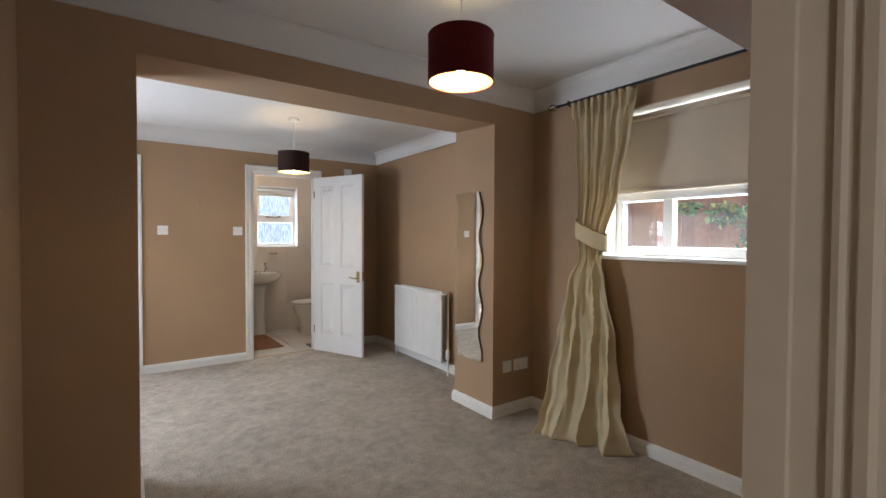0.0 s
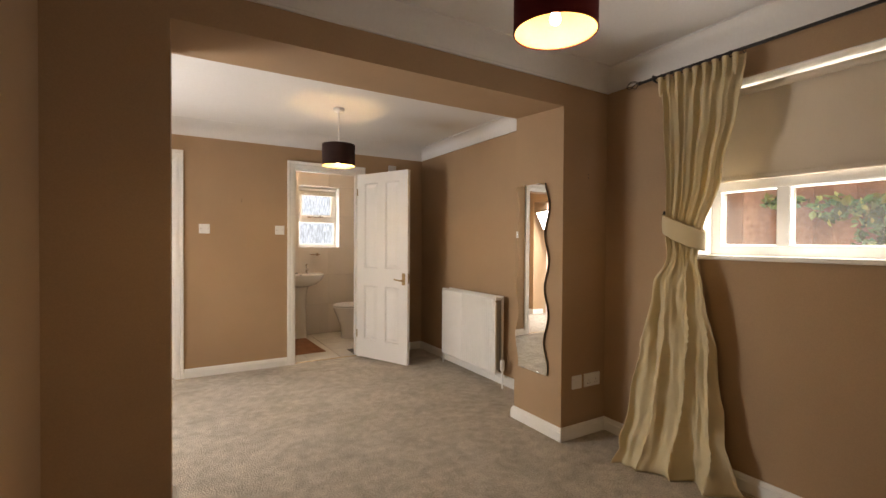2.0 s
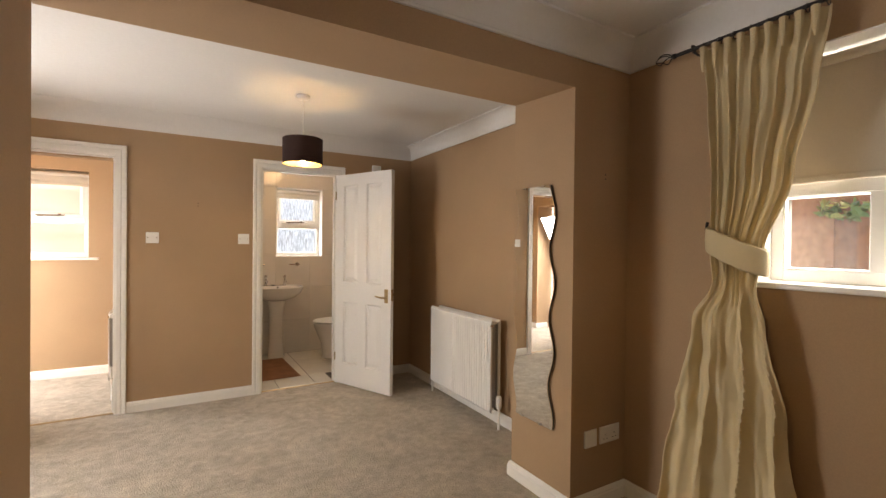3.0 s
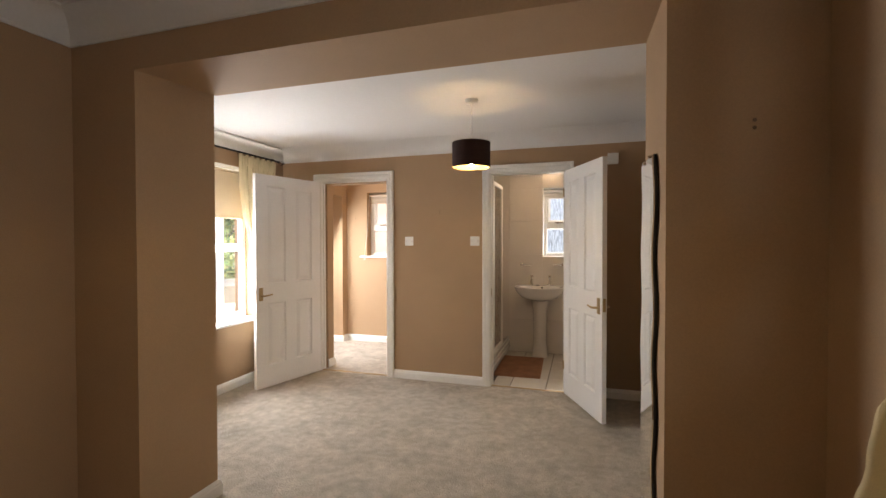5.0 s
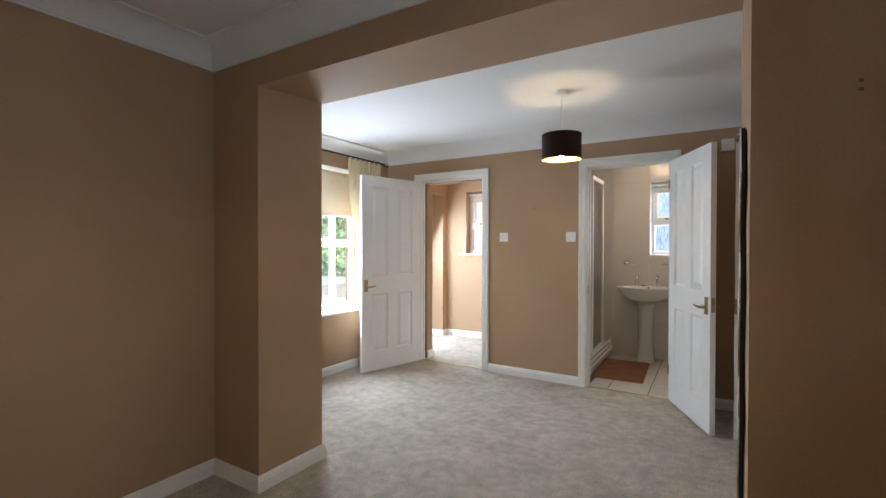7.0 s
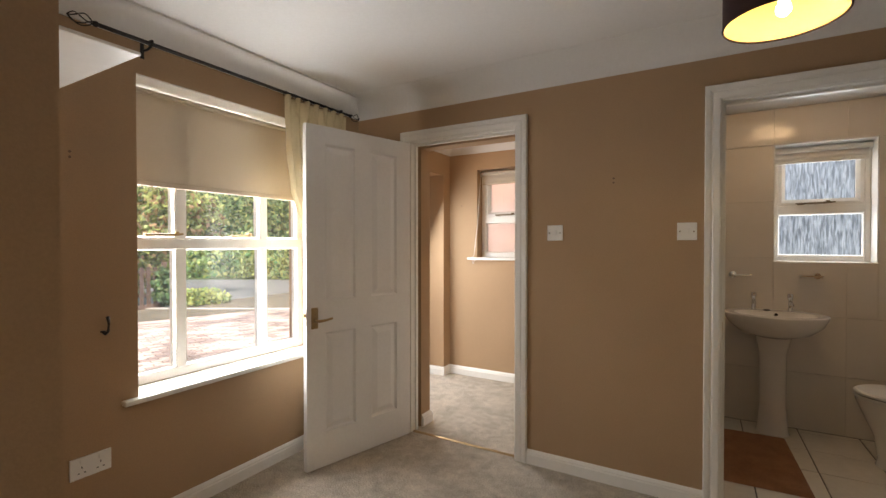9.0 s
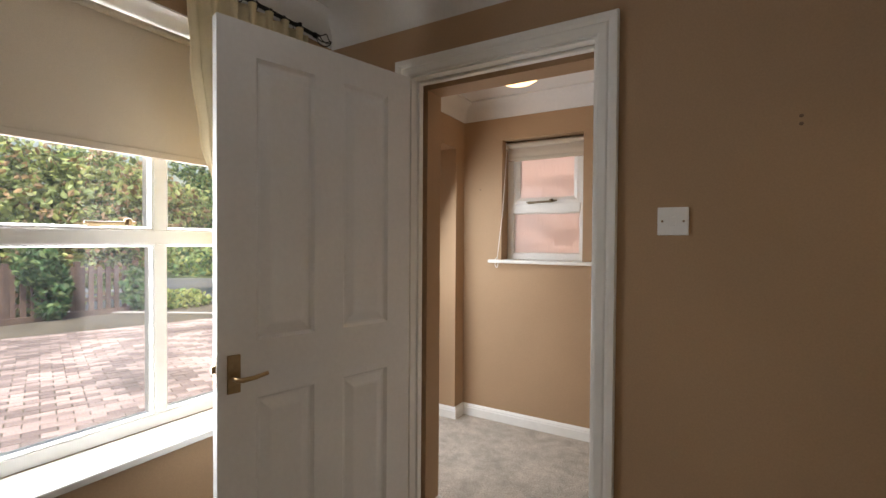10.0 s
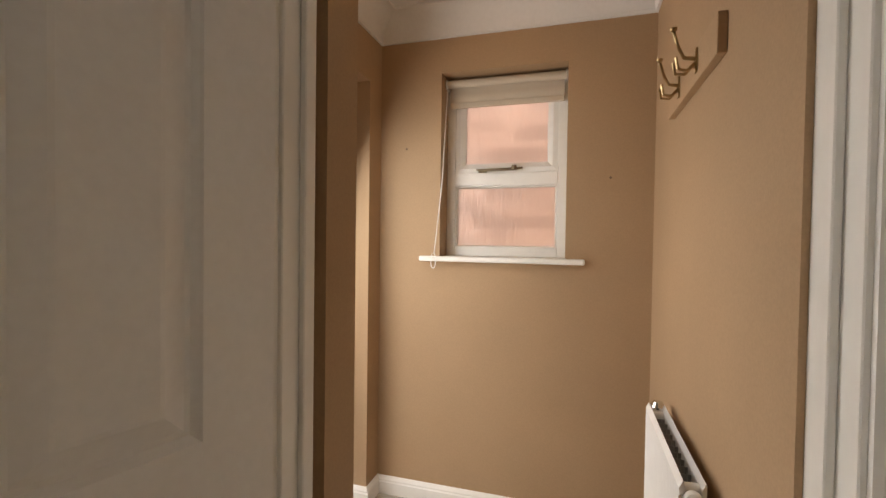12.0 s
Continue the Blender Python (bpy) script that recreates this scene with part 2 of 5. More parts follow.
def run(profile, p0, p1, out, m0=0, m1=0, bm=None):
    """Sweeps (proud, height) pairs along a wall from p0 to p1; out: way off the wall; m: -1 inner mitre, 1 outer, 0 square."""
    bm = bm or bmesh.new()
    a, b, o = Vector((*p0, 0)), Vector((*p1, 0)), Vector((*out, 0))
    d = (b - a).normalized()
    va = [bm.verts.new(a + o * t - d * (t * m0) + Vector((0, 0, h))) for t, h in profile]
    vb = [bm.verts.new(b + o * t + d * (t * m1) + Vector((0, 0, h))) for t, h in profile]
    k = len(profile)
    for i in range(k):
        j = (i + 1) % k
        bm.faces.new((va[i], va[j], vb[j], vb[i]))
    bm.faces.new(va)
    bm.faces.new(vb[::-1])
    return bm


# ---- shell ----
NX0, NX1, NY0, NY1, NZ = 0.0, 2.89, 0.52, 2.79, 2.38   # side room
BX0, BX1, BY0, BY1, BZ = -0.84, 2.89, 3.245, 5.43, 2.32  # main room
HX0, HX1, HY0, HY1, HZ = -0.855, 0.368, 5.55, 6.825, 2.295  # entrance hall
WX0, WX1, WY0, WY1, WZ = 0.55, 2.75, 5.55, 6.85, 2.26   # shower room
PL, PR, SOF = 0.386, 2.487, 2.135                       # opening between the rooms
TOP = 2.62


def wall(name, boxes, label, material=None):
    bm = bmesh.new()
    for b in boxes:
        box(bm, *b)
    return struct(name, bm, material or WALL, label, "wall")


CARPET_LABEL = "grey-beige cut-pile carpet with brushed patches"
struct("floor", B(-1.0, 3.0, -1.2, 5.462, -0.08, 0.0), CARPET, CARPET_LABEL, "floor")
struct("floor_hall", B(-1.25, 0.47, 5.466, 6.9, -0.08, 0.0), CARPET, CARPET_LABEL + " in the hall", "floor")
struct("floor_bath", B(0.5, 2.85, 5.466, 7.0, -0.08, -0.006), GROUT, "dark grout bed under white floor tiles", "floor")
struct("ceiling", B(-0.15, 3.1, -1.2, 2.80, NZ, TOP), CEIL, "white painted ceiling of the side room", "ceiling")
struct("ceiling_main", B(-1.1, 3.1, 3.24, 5.44, BZ, TOP), CEIL, "white painted ceiling of the main room", "ceiling")
struct("ceiling_hall", B(-1.3, 0.47, 5.54, 6.9, HZ, TOP), CEIL, "white painted hall ceiling", "ceiling")
struct("ceiling_bath", B(0.47, 2.9, 5.54, 7.0, WZ, TOP), CEIL, "white painted shower room ceiling", "ceiling")

# window openings: (along0, along1, z0, z1)
W1 = (0.97, 2.18, 1.19, 2.10)   # side window, right wall
W2 = (3.935, 5.045, 0.61, 2.065)  # street window
W3 = (-0.55, 0.02, 1.165, 2.02)  # hall window
W4 = (1.79, 2.345, 1.172, 2.005)   # shower room window
D1 = (-0.375, 0.378, 1.985)     # hall doorway
D2 = (1.437, 2.10, 1.985)       # shower room doorway


def wall_y(name, y0, y1, x0, x1, openings, label, material=None, z1=TOP, z0=0.0):
    """A wall along x with openings (x0, x1, z0, z1)."""
    bs, at = [], x0
    for a, b, lo, hi in sorted(openings):
        bs.append((at, a, y0, y1, z0, z1))
        if lo > z0:
            bs.append((a, b, y0, y1, z0, lo))
        bs.append((a, b, y0, y1, hi, z1))
        at = b
    bs.append((at, x1, y0, y1, z0, z1))
    return wall(name, bs, label, material)


def wall_x(name, x0, x1, y0, y1, openings, label, material=None, z1=TOP, z0=0.0):
    bs, at = [], y0
    for a, b, lo, hi in sorted(openings):
        bs.append((x0, x1, at, a, z0, z1))
        if lo > z0:
            bs.append((x0, x1, a, b, z0, lo))
        bs.append((x0, x1, a, b, hi, z1))
        at = b
    bs.append((x0, x1, at, y1, z0, z1))
    return wall(name, bs, label, material)


TAUPE = "taupe emulsioned plaster wall"
wall_x("wall_east", NX1, NX1 + 0.28, -1.2, 5.55, [W1], TAUPE + " with a high side window")
wall_x("wall_west_side", NX0 - 0.12, NX0, -1.2, NY1, [], TAUPE + " of the side room")
wall_x("wall_west_main", BX0 - 0.30, BX0, BY0 - 0.1, BY1, [W2], TAUPE + " with the street window")
PW = 3.230  # back face of the west pier
wall("wall_between_west", [(BX0 - 0.30, PL, NY1, PW, 0.0, TOP)], TAUPE + " pier beside the wide opening")
wall("wall_between_east", [(PR, NX1, NY1, BY0, 0.0, TOP)], TAUPE + " pier that carries the mirror")
bm = box(bmesh.new(), PL, PR, NY1, BY0, SOF, TOP)
for vert in bm.verts:
    if vert.co.z < SOF + 0.01 and vert.co.y < NY1 + 0.01:
        vert.co.z = SOF - 0.027
struct("beam", bm, WALL, "taupe painted boxed beam over the wide opening", "wall")
wall_y("wall_north", BY1, HY0, BX0 - 0.30, NX1, [(D1[0] - 0.03, D1[1] + 0.03, 0.0, D1[2] + 0.03), (D2[0] - 0.03, D2[1] + 0.03, 0.0, D2[2] + 0.03)], TAUPE + " with two doorways")
wall("wall_hall_nib", [(BX0 - 0.30, D1[0] + 0.003, HY0, 5.665, 0.0, TOP), (D1[0] + 0.003, HX1, HY0 + 0.001, 5.665, 1.972, TOP)], TAUPE + " nib beside and over the hall doorway")
wall_x("wall_hall_west", HX0 - 0.30, HX0, 5.665, HY1, [(5.80, 6.70, 0.0, 1.97)], TAUPE + " with a deep glazed recess")
wall_x("wall_hall_east", HX1, HX1 + 0.08, HY0, HY1, [], TAUPE + " of the hall")
wall_y("wall_hall_north", HY1, HY1 + 0.26, HX0 - 0.30, HX1 + 0.08, [W3], TAUPE + " with the small hall window")
wall_x("wall_bath_west", HX1 + 0.08, WX0, WY0, WY1, [], "plain plaster wall behind the shower", BATHGROUT)
wall_x("wall_bath_east", WX1, WX1 + 0.15, WY0, WY1 + 0.2, [], "pale tiled shower room wall", BATHGROUT)
wall_y("wall_bath_north", WY1, WY1 + 0.26, HX1 + 0.08, WX1, [W4], "white tiled wall with a frosted window", BATHGROUT)
# cupboard doorway from which the walk starts, under a low boxed stair
wall_y("wall_south", 0.40, NY0, 0.80, NX1, [], TAUPE + " beside the entry doorway")
wall("stair_bulkhead", [(NX0, NX1, 0.10, 0.84, 1.74, TOP)], "low taupe boxed-in bulkhead over the entry doorway")
wall("wall_back", [(NX0, NX1, -1.3, -1.2, 0.0, TOP)], TAUPE + " behind the entry")

SKIRT = [(0, 0), (0.018, 0), (0.018, 0.056), (0.014, 0.061), (0.014, 0.068), (0.009, 0.076), (0.004, 0.083), (0, 0.083)]


def skirting(p0, p1, out, m0=-1, m1=-1):
    return struct("baseboard", run(SKIRT, p0, p1, out, m0, m1), GLOSS, "white gloss moulded skirting board", "skirting board")


AO = 0.078  # architrave width
skirting((NX1, NY0), (NX1, NY1), (-1, 0))
skirting((NX1, NY1), (PR, NY1), (0, -1), -1, 1)
skirting((PR, NY1), (PR, BY0), (-1, 0), 1, 1)
skirting((PR, BY0), (BX1, BY0), (0, 1), 1, -1)
skirting((BX1, BY0), (BX1, BY1), (-1, 0))
skirting((BX1, BY1), (D2[1] + AO, BY1), (0, -1), -1, 0)
skirting((D2[0] - AO, BY1), (D1[1] + AO, BY1), (0, -1), 0, 0)
skirting((D1[0] - AO, BY1), (BX0, BY1), (0, -1), 0, -1)
skirting((BX0, BY1), (BX0, PW), (1, 0))
skirting((BX0, PW), (PL, PW), (0, 1), -1, 1)
skirting((PL, PW), (PL, NY1), (1, 0), 1, 1)
skirting((PL, NY1), (NX0, NY1), (0, -1), 1, -1)
skirting((NX0, NY1), (NX0, -0.5), (1, 0), -1, 0)
skirting((NX1, NY0), (0.90, NY0), (0, 1), -1, 0)
skirting((D1[0] + 0.003, HY0 + 0.005), (D1[0] + 0.003, 5.665), (1, 0), 0, 1)
skirting((D1[0] + 0.003, 5.665), (HX0, 5.665), (0, 1), 1, -1)
skirting((HX0, 6.70), (HX0, HY1), (1, 0), 1, -1)
skirting((HX0 - 0.22, 6.70), (HX0, 6.70), (0, -1), 0, 1)
skirting((HX0, HY1), (HX1, HY1), (0, -1))
skirting((HX1, HY1), (HX1, HY0), (-1, 0), -1, 0)


def cove(z0, z1, reach=0.115):
    """Plaster cove from z0 on the wall to z1 on the ceiling, with a small fillet at both ends."""
    h = z1 - z0
    pts = [(0, z1), (0, z0), (0.012, z0), (0.012, z0 + 0.012)]
    for i in range(7):
        a = math.pi / 2 * i / 6
        pts.append((0.014 + (reach - 0.03) * (1 - math.cos(a)), z0 + 0.014 + (h - 0.026) * math.sin(a)))
    pts += [(reach - 0.010, z1 - 0.012), (reach, z1 - 0.010), (reach, z1)]
    return pts


def cornice(prof, p0, p1, out, m0=-1, m1=-1, label="white plaster cove cornice"):
    return struct("cornice", run(prof, p0, p1, out, m0, m1), CEIL, label, "cornice", True)


CN = cove(2.250, NZ)
cornice(CN, (NX1, 0.84), (NX1, NY1), (-1, 0), 0, -1)
cornice(CN, (NX1, NY1), (NX0, NY1), (0, -1))
cornice(CN, (NX0, NY1), (NX0, 0.84), (1, 0), -1, 0)
CB = cove(2.205, BZ)
cornice(CB, (BX1, BY0), (BX1, BY1), (-1, 0))
SWEEP = [(0, BZ), (0, 2.200)] + [(0.20 - 0.20 * math.cos(math.pi / 2 * i / 10), 2.200 + 0.118 * math.sin(math.pi / 2 * i / 10)) for i in range(1, 11)] + [(0.20, BZ)]
cornice(SWEEP, (BX1, BY1), (BX0, BY1), (0, -1), 0, 0, "white plaster swept cove without fillets")
cornice(CB, (BX0, BY1), (BX0, BY0), (1, 0))
cornice(CB, (BX0, BY0), (BX1, BY0), (0, 1))
CH = cove(2.178, HZ)
cornice(CH, (HX0, HY1), (HX1, HY1), (0, -1))
cornice(CH, (HX1, HY1), (HX1, HY0), (-1, 0))
cornice(CH, (HX0, 5.665), (HX0, HY1), (1, 0))


# ---- doorways and doors ----
def doorway(name, x0, x1, top, depth, label, strike):
    """Lining with stops and a moulded architrave on the room side of the north wall."""
    y = BY1
    e = empty(name, pose(0, 0, 0), label, "door frame", kind="structure")
    part("jamb", B(x0 - 0.03, x0, y - 0.004, y + depth, 0, top, 0.002, 1), GLOSS, e)
    part("jamb", B(x1, x1 + 0.03, y - 0.004, y + 0.121, 0, top, 0.002, 1), GLOSS, e)
    part("head", B(x0 - 0.03, x1 + 0.03, y - 0.004, y + depth, top, top + 0.03, 0.002, 1), GLOSS, e)
    part("door_stop", B(x0, x0 + 0.012, y + 0.040, y + 0.07, 0, top, 0.002, 1), GLOSS, e)
    part("door_stop", B(x1 - 0.012, x1, y + 0.040, y + 0.07, 0, top, 0.002, 1), GLOSS, e)
    sx = x0 if strike < 0 else x1
    part("strike_plate", B(sx - 0.0015, sx + 0.0015, y + 0.008, y + 0.032, 0.84, 0.92), BRASS, e, "brass strike plate")
    part("door_stop", B(x0 + 0.012, x1 - 0.012, y + 0.040, y + 0.07, top - 0.012, top, 0.002, 1), GLOSS, e)
    # architrave: profile across its width
    prof = [(0.008, 0.0), (0.008, 0.014), (0.016, 0.018), (0.040, 0.020), (0.046, 0.016), (0.056, 0.022), (AO - 0.004, 0.024), (AO, 0.018), (AO, 0.0)]

    def arch(points):
        bm = bmesh.new()
        rows = []
        for (px, pz), (dx, dz) in points:
            rows.append([bm.verts.new((px + dx * w, y - t, pz + dz * w)) for w, t in prof])
        for a, b in zip(rows, rows[1:]):
            for i in range(len(prof) - 1):
                bm.faces.new((a[i], a[i + 1], b[i + 1], b[i]))
        for r in (rows[0], rows[-1]):
            bm.faces.new(r)
        return bm

    part("architrave", arch([((x0, 0.0), (-1, 0)), ((x0, top), (-1, 1))]), GLOSS, e)
    part("architrave", arch([((x0, top), (-1, 1)), ((x1, top), (1, 1))]), GLOSS, e)
    part("architrave", arch([((x1, top), (1, 1)), ((x1, 0.0), (1, 0))]), GLOSS, e)
    return e


doorway("door_frame_1", D1[0], D1[1], D1[2], 0.088, "white gloss door lining with moulded architrave to the hall", 1)
doorway("door_frame_2", D2[0], D2[1], D2[2], 0.118, "white gloss door lining with moulded architrave to the shower room", -1)


def panel_face(bm, w0, w1, z0, z1, face, sign):
    """One moulded panel: nested rectangles stepping in and out; face: y of the leaf's face, sign: way into the leaf."""
    rings = []
    for inset, deep in ((0, 0), (0.003, 0.005), (0.010, 0.0135), (0.018, 0.0135), (0.046, 0.003), (0.052, 0.002)):
        y = face + sign * deep
        rings.append([bm.verts.new(p) for p in ((w0 + inset, y, z0 + inset), (w1 - inset, y, z0 + inset), (w1 - inset, y, z1 - inset), (w0 + inset, y, z1 - inset))])
    for a, b in zip(rings, rings[1:]):
        for i in range(4):
            bm.faces.new((a[i], a[(i + 1) % 4], b[(i + 1) % 4], b[i]))
    bm.faces.new(rings[-1])


def panel_door(name, m, width, label, handle_side=1, key=False):
    """Four-panel moulded leaf; hinge at the origin, leaf along +x, thickness along +y."""
    e = empty(name, m, label, "door", kind="structure")
    th, h0, h1 = 0.036, 0.010, 1.978
    pw = 0.272 * width
    cols = [(0.144 * width, 0.144 * width + pw), (0.842 * width - pw, 0.842 * width)]
    rows = [(0.205, 0.785), (0.970, 1.875)]
    bm = bmesh.new()
    xs = [0, cols[0][0], cols[0][1], cols[1][0], cols[1][1], width]
    zs = [h0, rows[0][0], rows[0][1], rows[1][0], rows[1][1], h1]
    for y in (0, th):
        grid = [[bm.verts.new((x, y, z)) for x in xs] for z in zs]
        for j in range(5):
            for i in range(5):
                if i in (1, 3) and j in (1, 3):
                    continue
                bm.faces.new((grid[j][i], grid[j][i + 1], grid[j + 1][i + 1], grid[j + 1][i]))
    box(bm, 0, width, 0.0004, th - 0.0004, h0 - 0.0002, h0)
    for q in ((0, 0), (width, width)):
        vs = [bm.verts.new(p) for p in ((q[0], 0, h0), (q[0], th, h0), (q[0], th, h1), (q[0], 0, h1))]
        bm.faces.new(vs)
    vs = [bm.verts.new(p) for p in ((0, 0, h1), (width, 0, h1), (width, th, h1), (0, th, h1))]
    bm.faces.new(vs)
    bmesh.ops.remove_doubles(bm, verts=bm.verts[:], dist=0.0001)
    part("leaf", bm, DOORPAINT, e)
    for c in cols:
        for r in rows:
            bm = bmesh.new()
            panel_face(bm, *c, *r, 0.0, 1)
            panel_face(bm, *c, *r, th, -1)
            part("panel", bm, DOORPAINT, e)
    hx, hz = width - 0.048, 0.876
    for y, s in ((0, -1), (th, 1)):
        plate = part("handle_plate", B(hx - 0.020, hx + 0.020, min(y, y + s * 0.008), max(y, y + s * 0.008), hz - 0.060, hz + 0.060, 0.003), BRASS, e, "aged brass handle plate")
        pts = [(hx, y + s * 0.006, hz - 0.012), (hx, y + s * 0.038, hz - 0.012), (hx - 0.012, y + s * 0.048, hz - 0.012), (hx - 0.045, y + s * 0.050, hz - 0.010), (hx - 0.090, y + s * 0.046, hz - 0.004)]
        part("lever", tube(pts, [0.009, 0.008, 0.008, 0.007, 0.0065], 10), BRASS, plate, "brass lever", True)
    part("latch_plate", B(width - 0.0005, width + 0.002, th / 2 - 0.011, th / 2 + 0.011, hz - 0.04, hz + 0.06), BRASS, e, "brass latch plate")
    part("latch_bolt", B(width, width + 0.011, th / 2 - 0.006, th / 2 + 0.006, hz + 0.008, hz + 0.030, 0.002, 1), BRASS, e)
    for z in (0.22, 1.75):
        part("hinge", lathe([(0, 0), (0.006, 0), (0.006, 0.076), (0, 0.076)], 10, centre=(-0.003, -0.004, z)), BRASS, e, "", True)
    return e


def door_pose(hx, hy, ex, ey):
    return pose(hx, hy, 0, 0, 0, math.degrees(math.atan2(ey - hy, ex - hx)))


panel_door("door_1", door_pose(-0.400, 5.403, -0.599, 4.677), 0.753, "white four-panel door standing open against the street window")
# mirrored leaf: hinge on the other side, so the thickness lies on the far face
panel_door("door_2", door_pose(2.098, 5.424, 2.39, 4.787), 0.70, "white four-panel door standing open beside the radiator")


# ---- entry door post ----
post = empty("door_frame_3", pose(0, 0, 0), "white gloss door lining and architrave at the entry", "door frame", kind="structure")
outline = [(0.745, 0.535), (0.745, 0.507), (0.7485, 0.5055), (0.7485, 0.4840), (0.741, 0.4825), (0.739, 0.478), (0.743, 0.475), (0.743, 0.470), (0.736, 0.4675), (0.734, 0.460),
           (0.740, 0.4565), (0.740, 0.450), (0.733, 0.446), (0.733, 0.30), (0.800, 0.30), (0.800, 0.535)]
bm = bmesh.new()
low, high = [[bm.verts.new((x, y, z)) for x, y in outline] for z in (0.0, 1.74)]
for k in range(len(outline)):
    q = (k + 1) % len(outline)
    bm.faces.new((low[k], low[q], high[q], high[k]))
bm.faces.new(low), bm.faces.new(high)
part("jamb", bm, GLOSS, post, "worn white gloss moulded jamb")
part("architrave", run([(0, 0), (0, 1.74), (0.015, 1.74), (0.015, 0)], (0.8005, NY0), (0.868, NY0), (0, 1)), GLOSS, post)


# ---- windows ----
def window(name, m, w, z0, z1, mullions, transom, pane_mat, label, fw=0.045, depth=0.06, handles=(), beads=(0.008, 0.014)):
    """Painted timber casement: local x along the wall, y outwards. mullions: x centres; transom: (low, high)."""
    e = empty(name, m, label, "window", kind="structure")
    part("window_frame", B(0.001, fw, 0, depth, z0, z1, 0.003), GLOSS, e)
    part("window_frame", B(w - fw, w - 0.001, 0, depth, z0, z1, 0.003), GLOSS, e)
    part("window_frame", B(fw, w - fw, 0, depth, z0, z0 + fw, 0.003), GLOSS, e)
    part("window_frame", B(fw, w - fw, 0, depth, z1 - fw, z1, 0.003), GLOSS, e)
    part("transom", B(fw, w - fw, -0.004, depth, transom[0], transom[1], 0.004), GLOSS, e)
    xs = [fw] + [c for mu in mullions for c in mu] + [w - fw]
    for a, b in mullions:
        for lo, hi in ((z0 + fw, transom[0]), (transom[1], z1 - fw)):
            part("mullion", B(a, b, 0, depth, lo, hi, 0.003), GLOSS, e)
    for a, b in zip(xs[::2], xs[1::2]):
        for lo, hi, ins in ((z0 + fw, transom[0], beads[0]), (transom[1], z1 - fw, beads[1])):
            # glazing bead round each pane
            bm = bmesh.new()
            rings = []
            for i, d in ((0, 0.006), (ins * 0.5, 0.003), (ins, 0.016), (ins, 0.05), (0, 0.05)):
                rings.append([bm.verts.new(p) for p in ((a + i, d, lo + i), (b - i, d, lo + i), (b - i, d, hi - i), (a + i, d, hi - i))])
            for p, q in zip(rings, rings[1:]):
                for i in range(4):
                    bm.faces.new((p[i], p[(i + 1) % 4], q[(i + 1) % 4], q[i]))
            part("glazing_bead", bm, GLOSS, e)
            pane = part("pane", B(a + 0.002, b - 0.002, 0.024, 0.028, lo + 0.002, hi - 0.002), pane_mat, e)
            pane.visible_shadow = False
    for hx, hz, hw, metal in handles:
        st = part("casement_stay", tube([(hx, -0.014, hz + 0.002), (hx + hw * 0.2, -0.014, hz), (hx + hw * 0.8, -0.014, hz + 0.002), (hx + hw, -0.016, hz + 0.006)], [0.0045, 0.007, 0.0075, 0.005], 8), metal, e, "brass casement stay", True)
        part("stay_knob", lathe([(0, -0.012), (0.011, -0.010), (0.013, 0.0), (0.011, 0.010), (0, 0.012)], 12, centre=(hx + hw * 0.82, -0.018, hz + 0.008)), metal, st, "", True)
        part("stay_rest", B(hx + 0.01, hx + 0.05, -0.016, 0.0, hz - 0.010, hz - 0.003, 0.002, 1), metal, st)
    return e


def sill(parent, x0, x1, y0, y1, z, th=0.024):
    return part("window_sill", B(x0, x1, y0, y1, z - th, z, 0.007, 3), GLOSS, parent, "white painted bullnose sill")


w2x = -1.005
win2 = window("window_2", pose(w2x, W2[0], 0, 0, 0, 90), W2[1] - W2[0], W2[2] + 0.002, W2[3], [(0.263, 0.311), (0.776, 0.818)], (1.275, 1.325), CLEAR,
              "white timber six-pane casement window onto the paved drive", handles=((0.10, 1.345, 0.19, BRASS), (0.56, 1.345, 0.15, BRASS)))
sill(win2, -0.068, W2[1] - W2[0] + 0.02, BX0 * -1 - 1.005 - 0.035, -0.002, 0.612)
w1x = 3.035
win1 = window("window_1", pose(w1x, W1[1], 0, 0, 0, -90), W1[1] - W1[0], W1[2] + 0.002, W1[3], [(0.329, 0.381), (0.843, 0.882)], (1.545, 1.62), CLEAR,
              "white timber casement window looking onto a garden fence", fw=0.05)
sill(win1, -0.004, W1[1] - W1[0] + 0.02, -0.17, -0.002, 1.192)
win3 = window("window_3", pose(W3[0], 6.935, 0), W3[1] - W3[0], W3[2] + 0.002, W3[3], [], (1.505, 1.565), FROST, "white painted hall window with obscured glass", fw=0.042, beads=(0.010, 0.048),
              handles=((0.15, 1.578, 0.22, BRONZE),))
sill(win3, -0.088, W3[1] - W3[0] + 0.082, HY1 - 6.935 - 0.045, -0.002, W3[2] + 0.002)
win4 = window("window_4", pose(W4[0], 6.975, 0), W4[1] - W4[0], W4[2] + 0.002, W4[3], [], (1.515, 1.575), BATHGLASS, "white painted shower room window with obscured glass", fw=0.038, beads=(0.010, 0.045),
              handles=((0.14, 1.588, 0.22, BRONZE),))
sill(win4, -0.002, W4[1] - W4[0] + 0.002, -0.125, -0.002, W4[2] + 0.004, 0.012)
